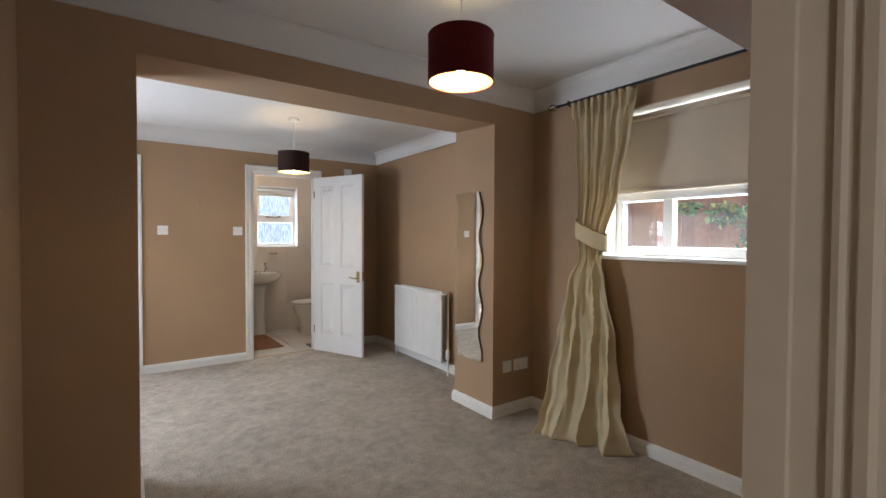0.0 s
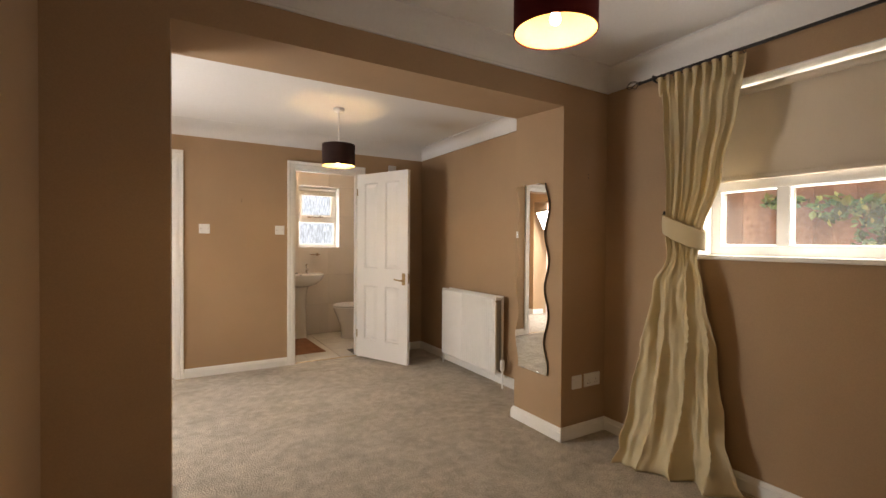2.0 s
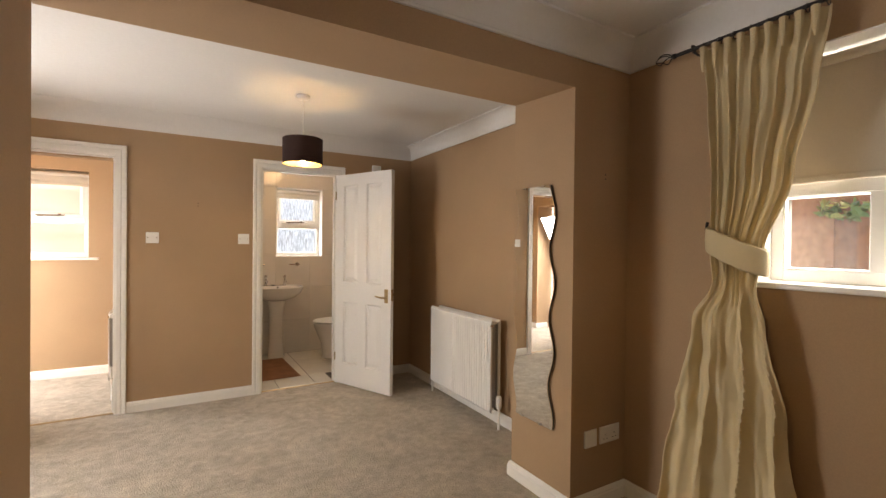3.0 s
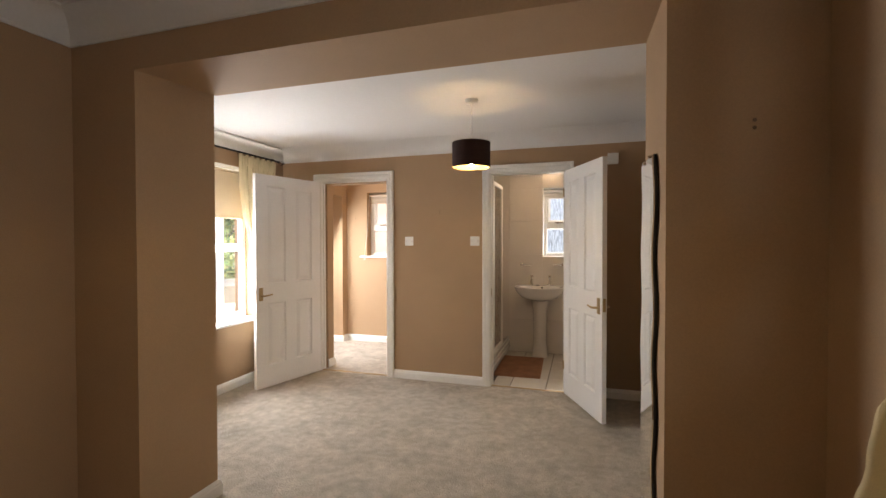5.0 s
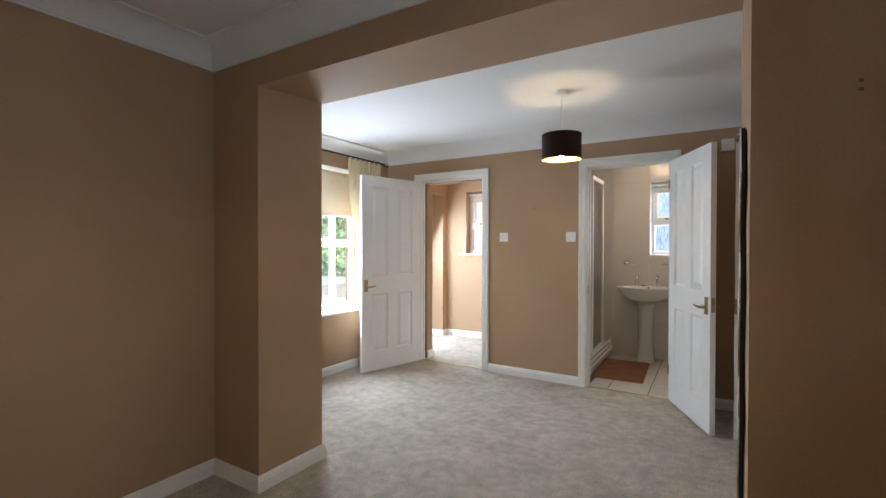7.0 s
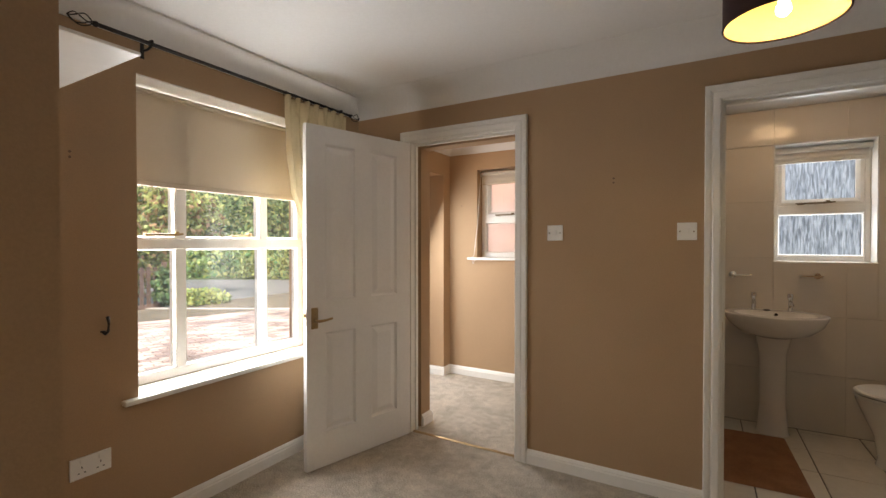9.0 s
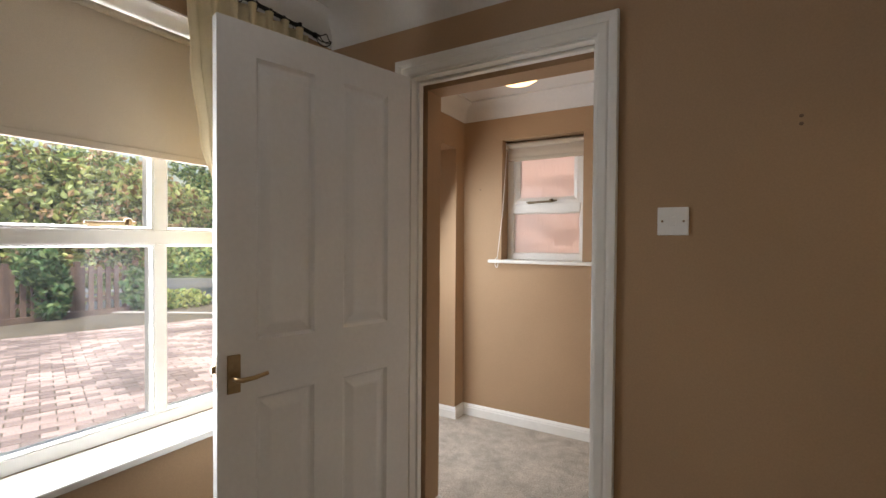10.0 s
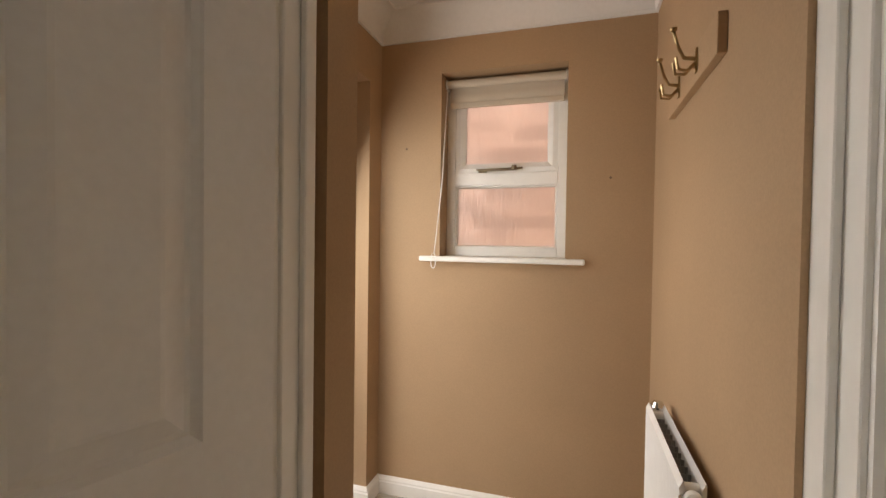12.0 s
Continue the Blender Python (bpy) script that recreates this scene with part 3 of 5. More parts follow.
# white painted reveal linings
for nm, b in (("reveal_lining_1", (NX1 + 0.003, 3.033, W1[0] + 0.002, W1[1] - 0.002, W1[3] - 0.006, W1[3] - 0.001)),
              ("reveal_lining_2", (NX1 + 0.003, 3.033, W1[1] - 0.006, W1[1] - 0.001, W1[2] + 0.004, W1[3] - 0.007)),
              ("reveal_lining_3", (-1.003, BX0 - 0.003, W2[0] + 0.002, W2[1] - 0.002, W2[3] - 0.006, W2[3] - 0.001)),
              ("reveal_lining_4", (W4[0] + 0.001, W4[0] + 0.006, WY1 - 0.004, 6.973, W4[2] + 0.006, W4[3] - 0.007)),
              ("reveal_lining_5", (W4[1] - 0.006, W4[1] - 0.001, WY1 - 0.004, 6.973, W4[2] + 0.006, W4[3] - 0.007)),
              ("reveal_lining_6", (W4[0] + 0.001, W4[1] - 0.001, WY1 - 0.004, 6.973, W4[3] - 0.006, W4[3] - 0.001))):
    struct(nm, B(*b), GLOSS, "white painted window reveal lining", "reveal")

# tall glazed light in the hall recess
window("window_5", pose(HX0 - 0.22, 5.80, 0, 0, 0, 90), 0.775, 0.002, 1.97, [], (0.90, 0.98), FROST, "white glazed side light in the hall recess", fw=0.06)


def roller_blind(m, w, ztop, zbot, label, cord=False, roll=0.019, cloth=None):
    """Local x along the window, y outwards."""
    e = empty("roller_blind", m, label, "roller blind")
    t = tube([(0.006, 0, ztop - 0.02), (w - 0.006, 0, ztop - 0.02)], roll, 14)
    part("roller", t, cloth or BLIND, e, "", True)
    bm = bmesh.new()
    n = 14
    cols = []
    for i in range(n + 1):
        z = ztop - 0.02 - (ztop - 0.02 - zbot) * i / n
        d = 0.0025 * math.sin(2.2 * i / n * math.pi)
        cols.append([bm.verts.new((x, roll + d - y, z)) for x, y in ((0.014, 0), (w - 0.014, 0), (w - 0.014, -0.0016), (0.014, -0.0016))])
    for a, b in zip(cols, cols[1:]):
        for i in range(4):
            bm.faces.new((a[i], a[(i + 1) % 4], b[(i + 1) % 4], b[i]))
    part("fabric", bm, cloth or BLIND, e, "cream roller blind cloth")
    part("bottom_bar", B(0.014, w - 0.014, roll - 0.007, roll + 0.010, zbot - 0.022, zbot + 0.004, 0.004), cloth or BLIND, e)
    for x in (0.001, w - 0.007):
        part("bracket", B(x, x + 0.006, -0.018, 0.030, ztop - 0.045, ztop - 0.001, 0.001, 1), PLASTIC, e)
    if cord:
        pts = [(0.012, -0.022, ztop - 0.03)] + [(0.012 - 0.006 * math.sin(s * 1.6) - 0.050 * max(0, s - 0.6), -0.022 - 0.10 * s, ztop - 0.03 - 0.795 * s) for s in [i / 14 for i in range(1, 15)]]
        x, y, z = pts[-1]
        loop = [(x + 0.012 * math.sin(a), y - 0.014, z - 0.035 + 0.035 * math.cos(a)) for a in [i * math.pi / 8 for i in range(16)]]
        part("cord", tube(pts + [(x, y - 0.012, z)] + loop, 0.0022, 6), PLASTIC, e, "white looped pull cord", True)
    return e


roller_blind(pose(w2x + 0.028, W2[0] + 0.004, 0, 0, 0, 90), W2[1] - W2[0] - 0.008, 2.055, 1.605, "cream roller blind a third down over the street window", roll=0.012)
roller_blind(pose(w1x - 0.045, W1[1] - 0.008, 0, 0, 0, -90), W1[1] - W1[0] - 0.014, 2.08, 1.615, "cream roller blind half down over the side window")
roller_blind(pose(W3[0] + 0.004, 6.898, 0), W3[1] - W3[0] - 0.008, 2.008, 1.90, "cream roller blind rolled up over the hall window", cord=True)
roller_blind(pose(W4[0] + 0.008, 6.945, 0), W4[1] - W4[0] - 0.016, 1.99, 1.90, "white roller blind rolled up over the frosted window", cloth=BLIND_WHITE)


# ---- curtains and poles ----
def smooth_mix(keys, z):
    """Interpolates rows (z, values...) smoothly; keys run downwards."""
    for a, b in zip(keys, keys[1:]):
        if b[0] <= z <= a[0]:
            s = (a[0] - z) / (a[0] - b[0])
            s = s * s * (3 - 2 * s)
            return [p + (q - p) * s for p, q in zip(a[1:], b[1:])]
    return list(keys[-1][1:])


def curtain(m, keys, folds, tie, label, seed=0):
    """Pleated curtain; local x along the wall, y off the wall. keys: (z, x0, x1, off at x0, off at x1, depth). tie: (x0, x1, z at x0, z at x1, off, height)."""
    e = empty("curtain", m, label, "curtain", "pleated curtains")
    rnd = random.Random(seed)
    ph = [rnd.uniform(0, 6.28) for _ in range(8)]
    nu, nv = folds * 16, 130
    z1, z0 = keys[0][0], keys[-1][0]
    tied = (tie[2] + tie[3]) / 2
    bm = bmesh.new()
    grid = []
    for j in range(nv + 1):
        z = z1 + (z0 - z1) * j / nv
        xa, xb, offa, offb, dep = smooth_mix(keys, z)
        head = max(0.0, min(1.0, (z - (z1 - 0.16)) / 0.14))
        free = max(0.0, min(1.0, (tied - 0.05 - z) / 0.22))
        low = max(0.0, 1 - z / 0.5)
        row = []
        for i in range(nu + 1):
            u = i / nu
            # narrow drawn-in folds above the tie, few broad ones with soft crests below it
            w = u + 0.016 * math.sin(5 * u * 6.28 + ph[0] + z * 1.4) + 0.010 * math.sin(11 * u + ph[1] + 3 * z)
            fine = math.sin(2 * math.pi * folds * w) * (0.62 + 0.38 * math.sin(3.3 * u * folds + ph[7])) + 0.35 * noise.noise((u * folds * 1.7 + ph[3], z * 1.3, 5.0))
            pinch = math.copysign(abs(math.sin(2 * math.pi * folds * u)) ** 2.2, math.sin(2 * math.pi * folds * u))
            fine += (pinch - fine) * head
            f = u * 3.3 + 0.20 * math.sin(2.4 * z + ph[2]) + 0.5 * noise.noise((u * 2.3 + ph[4], z * 1.1, 1.0))
            broad = 1.25 * (1 - abs(math.sin(math.pi * f)) ** 0.6 * 1.7) * (0.65 + 0.5 * noise.noise((u * 3.0 + ph[5], z * 0.8, 8.0))) + 0.30 * noise.noise((u * 11 + ph[6], z * 1.6, 9.0))
            s = fine + (broad - fine) * free
            fan = 0.014 * noise.noise((u * 8 + ph[4], z * 2.6 + 3 * u, 0.3)) * (0.4 + 0.9 * free)
            fan += 0.026 * free * (0.35 - abs(noise.noise((u * 5.5 + ph[6] + 0.5 * z, z * 1.5 - 1.5 * u, 7.0)))) + 0.012 * free * (0.3 - abs(noise.noise((u * 9 - 1.2 * z + ph[0], z * 4, 3.0))))
            rumple = 0.011 * noise.noise((u * 6 + ph[1], z * 13, 2.0)) * (0.25 + free) + 0.032 * noise.noise((u * 5 + ph[5], z * 9, 6.0)) * low
            gather = 0.006 * noise.noise((u * 20, z * 5 + ph[5], 2.0)) * (1 - head)
            x = xa + (xb - xa) * u + 0.25 * dep * math.cos(2 * math.pi * folds * w) * (1 - free)
            x += 0.020 * free * noise.noise((u * 5 + ph[0], z * 2.2, 4.0))
            y = offa + (offb - offa) * u + dep * s + fan + rumple + gather
            hem = 0.05 * low ** 3 * noise.noise((u * 4 + ph[2], 0.5, 3.0))
            row.append(bm.verts.new((x, max(y, 0.024) + abs(hem), max(z + hem * (1 if z > 0.02 else 0.3), 0.004))))
        grid.append(row)
    for a, b in zip(grid, grid[1:]):
        for i in range(nu):
            bm.faces.new((a[i], a[i + 1], b[i + 1], b[i]))
    cloth = part("cloth", bm, CURTAIN, e, "cream cotton curtain cloth", True)
    sol = cloth.modifiers.new("thickness", "SOLIDIFY")
    sol.thickness = 0.003
    # stitched heading pleats
    xa, xb, off, _, dep = keys[0][1:]
    for k in range(folds):
        x = xa + (xb - xa) * (k + 0.25) / folds
        bm = lathe([(0.004, -0.10), (0.010, -0.07), (0.013, -0.02), (0.016, 0.006), (0.012, 0.008), (0.0, 0.008)], 8, centre=(x, off + dep * 0.9, z1))
        part("pleat", bm, CURTAIN, e, "", True)
    x0, x1, ta, tb, off, high = tie
    bm = bmesh.new()
    rows = []
    n = 36
    for i in range(n + 1):
        a = 2 * math.pi * i / n
        cx, rx, ry = (x0 + x1) / 2, abs(x1 - x0) / 2 + 0.004, 0.050
        x, y = cx + rx * math.cos(a), off + ry * math.sin(a)
        mid = ta + (tb - ta) * (x - x0) / (x1 - x0) + 0.004 * noise.noise((3 * a, 1.0, 2.0))
        half = high / 2 * (0.86 + 0.14 * abs(math.sin(a)))
        rows.append([bm.verts.new((x + g * math.cos(a), y + g * math.sin(a), mid + q * half)) for q, g in ((-1, -0.002), (-0.9, 0.004), (0, 0.007), (0.9, 0.004), (1, -0.002))])
    for a, b in zip(rows, rows[1:]):
        for i in range(4):
            bm.faces.new((a[i], a[i + 1], b[i + 1], b[i]))
    band = part("tieback", bm, CURTAIN, e, "cream cloth tieback", True)
    sol = band.modifiers.new("thickness", "SOLIDIFY")
    sol.thickness = 0.006
    return e


def curtain_pole(m, length, z, off, rings, brackets, label):
    e = empty("curtain_pole", m, label, "curtain pole", "black curtain poles")
    part("rod", tube([(0, off, z), (length, off, z)], 0.0085, 12), IRON, e, "", True)
    for end, d in ((0, -1), (length, 1)):
        fin = part("finial", lathe([(0, 0), (0.012, 0.004), (0.012, 0.014), (0.006, 0.022)], 10), IRON, e, "wire cage finial", True,
                   pose(end, off, z, 0, 90 * d, 0))
        for k in range(4):
            pts = []
            for i in range(13):
                s = i / 12
                r = 0.026 * math.sin(math.pi * s) ** 0.8
                a = k * math.pi / 2 + 1.9 * s
                pts.append((r * math.cos(a), r * math.sin(a), 0.018 + 0.085 * s))
            part("wire", tube(pts, 0.0024, 6), IRON, fin, "", True)
    for x in rings:
        bm = tube([(x, off + 0.016 * math.cos(a), z - 0.007 + 0.016 * math.sin(a)) for a in [i * math.pi / 8 for i in range(17)]], 0.002, 6, cap=False)
        part("ring", bm, IRON, e, "", True)
    for x in brackets:
        bm = box(bmesh.new(), x - 0.008, x + 0.008, 0, 0.005, z - 0.05, z + 0.02, 0.001, 1)
        tube([(x, 0.003, z - 0.015), (x, off * 0.6, z - 0.018), (x, off, z - 0.012)], 0.005, 8, bm)
        box(bm, x - 0.006, x + 0.006, off - 0.012, off + 0.012, z - 0.012, z + 0.016, 0.002, 1)
        part("bracket", bm, IRON, e, "", True)
    return e


def tie_hook(m):
    bm = tube([(0, 0, -0.03), (0, 0.02, -0.035), (0, 0.045, -0.02), (0, 0.05, 0.015), (0, 0.04, 0.04)], [0.005, 0.006, 0.006, 0.005, 0.007], 8)
    lathe([(0, 0), (0.012, 0.001), (0.010, 0.006), (0, 0.008)], 10, bm, (0, 0.0, -0.03))
    e = empty("tieback_hook", m, "black iron tieback hook on the wall", "hook")
    part("hook", bm, IRON, e, "", True)
    return e


# side window: local x runs with -y from the pole's start, local y off the east wall
EAST = pose(NX1, 2.47, 0, 0, 0, -90) @ Matrix.Diagonal((1, -1, 1, 1))
curtain(EAST, [(2.192, 0.12, 0.57, 0.092, 0.092, 0.017), (1.95, 0.14, 0.535, 0.092, 0.092, 0.018), (1.62, 0.165, 0.465, 0.09, 0.09, 0.019), (1.30, 0.165, 0.365, 0.085, 0.085, 0.015), (1.19, 0.175, 0.352, 0.085, 0.085, 0.015),
               (1.01, 0.09, 0.395, 0.095, 0.092, 0.022), (0.65, 0.065, 0.455, 0.155, 0.10, 0.030), (0.30, 0.065, 0.505, 0.25, 0.105, 0.036), (0.08, 0.03, 0.56, 0.32, 0.115, 0.040), (0.0, 0.015, 0.59, 0.34, 0.12, 0.042)], 9,
        (0.150, 0.375, 1.365, 1.27, 0.078, 0.118), "cream pinch-pleat curtain tied back and pooling on the carpet", 3)
curtain_pole(EAST, 1.75, 2.214, 0.092, [0.13 + 0.062 * i for i in range(8)], (0.08, 1.62), "black iron curtain pole with cage finials over the side window")
tie_hook(pose(NX1, 2.345, 1.40, 0, 0, 90))
WEST = pose(BX0, 3.76, 0, 0, 0, 90) @ Matrix.Diagonal((1, -1, 1, 1))
curtain(WEST, [(2.163, 0.925, 1.445, 0.078, 0.078, 0.017), (1.9, 0.945, 1.43, 0.078, 0.078, 0.017), (1.65, 0.975, 1.41, 0.078, 0.078, 0.018), (1.4, 1.05, 1.385, 0.078, 0.078, 0.017), (1.1, 1.20, 1.37, 0.075, 0.075, 0.016), (0.8, 1.18, 1.39, 0.08, 0.08, 0.020), (0.0, 1.10, 1.42, 0.09, 0.09, 0.026)], 7,
        (1.20, 1.375, 1.12, 1.06, 0.075, 0.10), "cream pinch-pleat curtain tied back behind the open door", 8)
curtain_pole(WEST, 1.48, 2.184, 0.078, [0.935 + 0.064 * i for i in range(8)], (0.20, 1.40), "black iron curtain pole with cage finials over the street window")
tie_hook(pose(BX0, 3.80, 0.955, 0, 0, -90))


# ---- lights ----
def pendant(m, ceiling, zb, h, r, cloth, label):
    """Drum shade on a flex; local origin under the rose at floor level."""
    e = empty("pendant_lamp", m, label, "pendant lamp", "drum shade pendants")
    part("ceiling_rose", lathe([(0, ceiling), (0.045, ceiling), (0.045, ceiling - 0.012), (0.036, ceiling - 0.024), (0.010, ceiling - 0.030), (0, ceiling - 0.030)], 24), PLASTIC, e, "white ceiling rose", True)
    part("flex", tube([(0, 0, ceiling - 0.028), (0.001, 0, (ceiling + zb + h) / 2), (0, 0, zb + h - 0.035)], 0.0032, 8), PLASTIC, e, "", True)
    shade = part("shade", lathe([(r, zb), (r, zb + h), (r - 0.002, zb + h), (r - 0.002, zb)], 64, close=True), cloth, e, "", True)
    part("lining", lathe([(r - 0.0032, zb + 0.002), (r - 0.0032, zb + h - 0.002)], 64), SHADE_IN, shade, "pale reflective lining", True)
    for zz in (zb, zb + h):
        pts = [((r - 0.001) * math.cos(a), (r - 0.001) * math.sin(a), zz) for a in [i * math.pi / 24 for i in range(49)]]
        part("rim", tube(pts, 0.0026, 6, cap=False), cloth, shade, "", True)
    part("lamp_holder", lathe([(0, zb + h - 0.03), (0.017, zb + h - 0.032), (0.019, zb + h - 0.075), (0.014, zb + h - 0.078), (0, zb + h - 0.078)], 18), PLASTIC, e, "", True)
    for k in range(3):
        a = k * 2.094
        part("spoke", tube([(0.016 * math.cos(a), 0.016 * math.sin(a), zb + h - 0.05), (r * 0.99 * math.cos(a), r * 0.99 * math.sin(a), zb + h - 0.004)], 0.0016, 6), PLASTIC, e, "", True)
    zc = zb + h - 0.138
    part("bulb", lathe([(0, zc - 0.017), (0.008, zc - 0.015), (0.014, zc - 0.009), (0.016, zc), (0.014, zc + 0.009), (0.010, zc + 0.0165), (0, zc + 0.0165)], 20), BULB, e, "lit warm bulb", True)
    part("bulb_neck", lathe([(0.0, zc + 0.0175), (0.0105, zc + 0.0175), (0.016, zc + 0.032), (0.015, zc + 0.0595), (0, zc + 0.0595)], 16), PLASTIC, e, "white bulb neck", True)
    return e


pendant(pose(1.417, 1.787, 0), NZ, 1.905, 0.178, 0.128, SHADE_RED, "maroon drum shade pendant lit from a white flex")
pendant(pose(1.525, 4.295, 0), BZ, 1.862, 0.165, 0.130, SHADE_BROWN, "dark brown drum shade pendant lit from a white flex")


def dome_light(m, r, label, glass_mat=None):
    e = empty("ceiling_light", m, label, "ceiling light", "glass dome lights")
    part("base", lathe([(0, 0), (r * 0.75, 0), (r * 0.75, -0.014), (0, -0.014)], 32), PLASTIC, e, "", True)
    prof = [(r, -0.012)] + [(r * math.cos(a), -0.012 - 0.07 * math.sin(a)) for a in [i * math.pi / 2 / 8 for i in range(1, 8)]] + [(0, -0.082)]
    part("glass_dome", lathe(prof, 40), glass_mat or DOME, e, "glowing warm glass dome", True)
    part("rim", tube([(r * math.cos(a), r * math.sin(a), -0.012) for a in [i * math.pi / 20 for i in range(41)]], 0.004, 6, cap=False), BRASS, e, "", True)
    for k in range(3):
        a = 0.6 + k * 2.094
        part("clip", B(-0.006, 0.006, -0.004, 0.006, -0.024, 0.0, 0.001, 1), BRASS, e, "", False, pose(r * math.cos(a), r * math.sin(a), 0, 0, 0, math.degrees(a) - 90))
    return e


dome_light(pose(-0.25, 6.34, HZ), 0.135, "lit glass dome ceiling light in the hall")
# added behind the start, out of view, to brighten the entry post
dome_light(pose(0.45, -0.45, NZ), 0.14, "added unseen glass dome light that brightens the entry post")
dome_light(pose(1.85, 6.15, WZ), 0.14, "lit glass dome ceiling light in the shower room", DOME_BATH)


# ---- radiators ----
def radiator(m, length, z0, z1, grooves_from, label, ribs=True, slim=1.0):
    """Local x along the wall, y off the wall: two steel panels with a fluted face."""
    e = empty("radiator", m, label, "radiator", "white panel radiators")
    for name, y0, y1 in (("front_panel", 0.115, 0.130), ("back_panel", 0.040, 0.052)):
        bm = bmesh.new()
        # face with vertical flutes
        n = 27
        xs = [(0.0, y1), (0.004, y1 + 0.003)]
        for i in range(n):
            c = length * (i + 0.7) / (n + 0.4)
            if c > length * grooves_from or name == "back_panel":
                xs += [(c - 0.008, y1 + 0.004), (c - 0.003, y1 - 0.005), (c + 0.003, y1 - 0.005), (c + 0.008, y1 + 0.004)]
        xs += [(length - 0.004, y1 + 0.003), (length, y1)]
        a = [bm.verts.new((x, y, z0 + 0.035)) for x, y in xs]
        b = [bm.verts.new((x, y, z1 - 0.035)) for x, y in xs]
        t = [bm.verts.new((x, y1 + 0.003, z1 - 0.018)) for x, y in xs]
        t2 = [bm.verts.new((x, y0 + 0.004, z1)) for x, y in xs]
        d = [bm.verts.new((x, y1 + 0.003, z0 + 0.018)) for x, y in xs]
        d2 = [bm.verts.new((x, y0 + 0.004, z0)) for x, y in xs]
        bk = [bm.verts.new((x, y0, z1 - 0.004)) for x, y in xs]
        bk2 = [bm.verts.new((x, y0, z0 + 0.004)) for x, y in xs]
        loop = [d2, d, a, b, t, t2, bk, bk2, d2]
        for p, q in zip(loop, loop[1:]):
            for i in range(len(xs) - 1):
                bm.faces.new((p[i], p[i + 1], q[i + 1], q[i]))
        bm.faces.new([p[0] for p in loop[:-1]])
        bm.faces.new([p[-1] for p in loop[:-1]])
        part(name, bm, PLASTIC, e, "", True)
    if ribs:
        bm = bmesh.new()
        k = int(length / 0.035)
        for i in range(k):
            x = 0.02 + (length - 0.04) * i / (k - 1)
            box(bm, x - 0.001, x + 0.001, 0.0535, 0.1145, z0 + 0.03, z1 - 0.03)
            box(bm, x - 0.009, x + 0.009, 0.070, 0.0705, z0 + 0.03, z1 - 0.03)
        tagged(part("convector", bm, mat("grey_fins", (0.35, 0.34, 0.33), 0.5, 0.3), e), kind="stuff")
    for x in (0.03, length - 0.03):
        for z in (z0 + 0.03, z1 - 0.03):
            part("header_pipe", tube([(x, 0.045, z), (x, 0.125, z)], 0.013, 12), PLASTIC, e, "", True)
    for x in (0.14, length - 0.14):
        part("wall_bracket", B(x - 0.015, x + 0.015, 0, 0.041, z0 + 0.03, z1 - 0.05, 0.002, 1), PLASTIC, e)
    for x, s in ((length, 1), (0, -1)):
        xx = x + s * 0.045
        valve = part("valve_body", tube([(x, 0.085, z0 + 0.035), (xx, 0.085, z0 + 0.035)], 0.010, 10), BRONZE, e, "dull metal valve", True)
        part("valve_pipe", tube([(xx, 0.085, z0 + 0.05), (xx, 0.085, 0.0)], 0.0085, 10), PLASTIC, valve, "white painted pipe", True)
        if s > 0:
            part("valve_head", lathe([(0, 0.105), (0.016, 0.103), (0.020, 0.09), (0.020, 0.03), (0.016, 0.012), (0, 0.012)], 16, centre=(xx, 0.085, z0 + 0.035)), PLASTIC, valve, "white thermostatic valve head", True)
        else:
            part("valve_cap", lathe([(0, 0.045), (0.013, 0.042), (0.015, 0.01), (0, 0.01)], 14, centre=(xx, 0.085, z0 + 0.035)), PLASTIC, valve, "", True)
    for x, z in ((length + 0.004, z1 - 0.04), (-0.004, z1 - 0.04)):
        part("end_plug", tube([(x - 0.006, 0.122, z), (x + 0.006, 0.122, z)], 0.012, 10), CHROME, e, "", True)
    if slim != 1.0:
        for o in e.children_recursive:
            o.data.transform(Matrix.Diagonal((1, slim, 1, 1)))
    return e


radiator(pose(BX1, 4.728, 0, 0, 0, -90) @ Matrix.Diagonal((1, -1, 1, 1)), 0.90, 0.105, 0.785, 0.42, "white double-panel radiator with a part-fluted front under bare wall")
radiator(pose(HX1, 6.365, 0, 0, 0, -90) @ Matrix.Diagonal((1, -1, 1, 1)), 0.49, 0.14, 0.735, -1, "white compact panel radiator on the hall wall", True, 0.58)
part("air_valve", lathe([(0, 0), (0.020, 0.002), (0.023, 0.014), (0.014, 0.028), (0, 0.030)], 16), CHROME, bpy.data.objects["radiator.001"], "round metal end cap", True, pose(0.01, 0.045, 0.715))


part("end_cap", lathe([(0, 0), (0.017, 0.001), (0.019, 0.008), (0.019, 0.022), (0.013, 0.030), (0, 0.031)], 18), PLASTIC, bpy.data.objects["radiator.001"], "round white end cap", True, pose(0.488, 0.050, 0.70, 0, 90, 0))


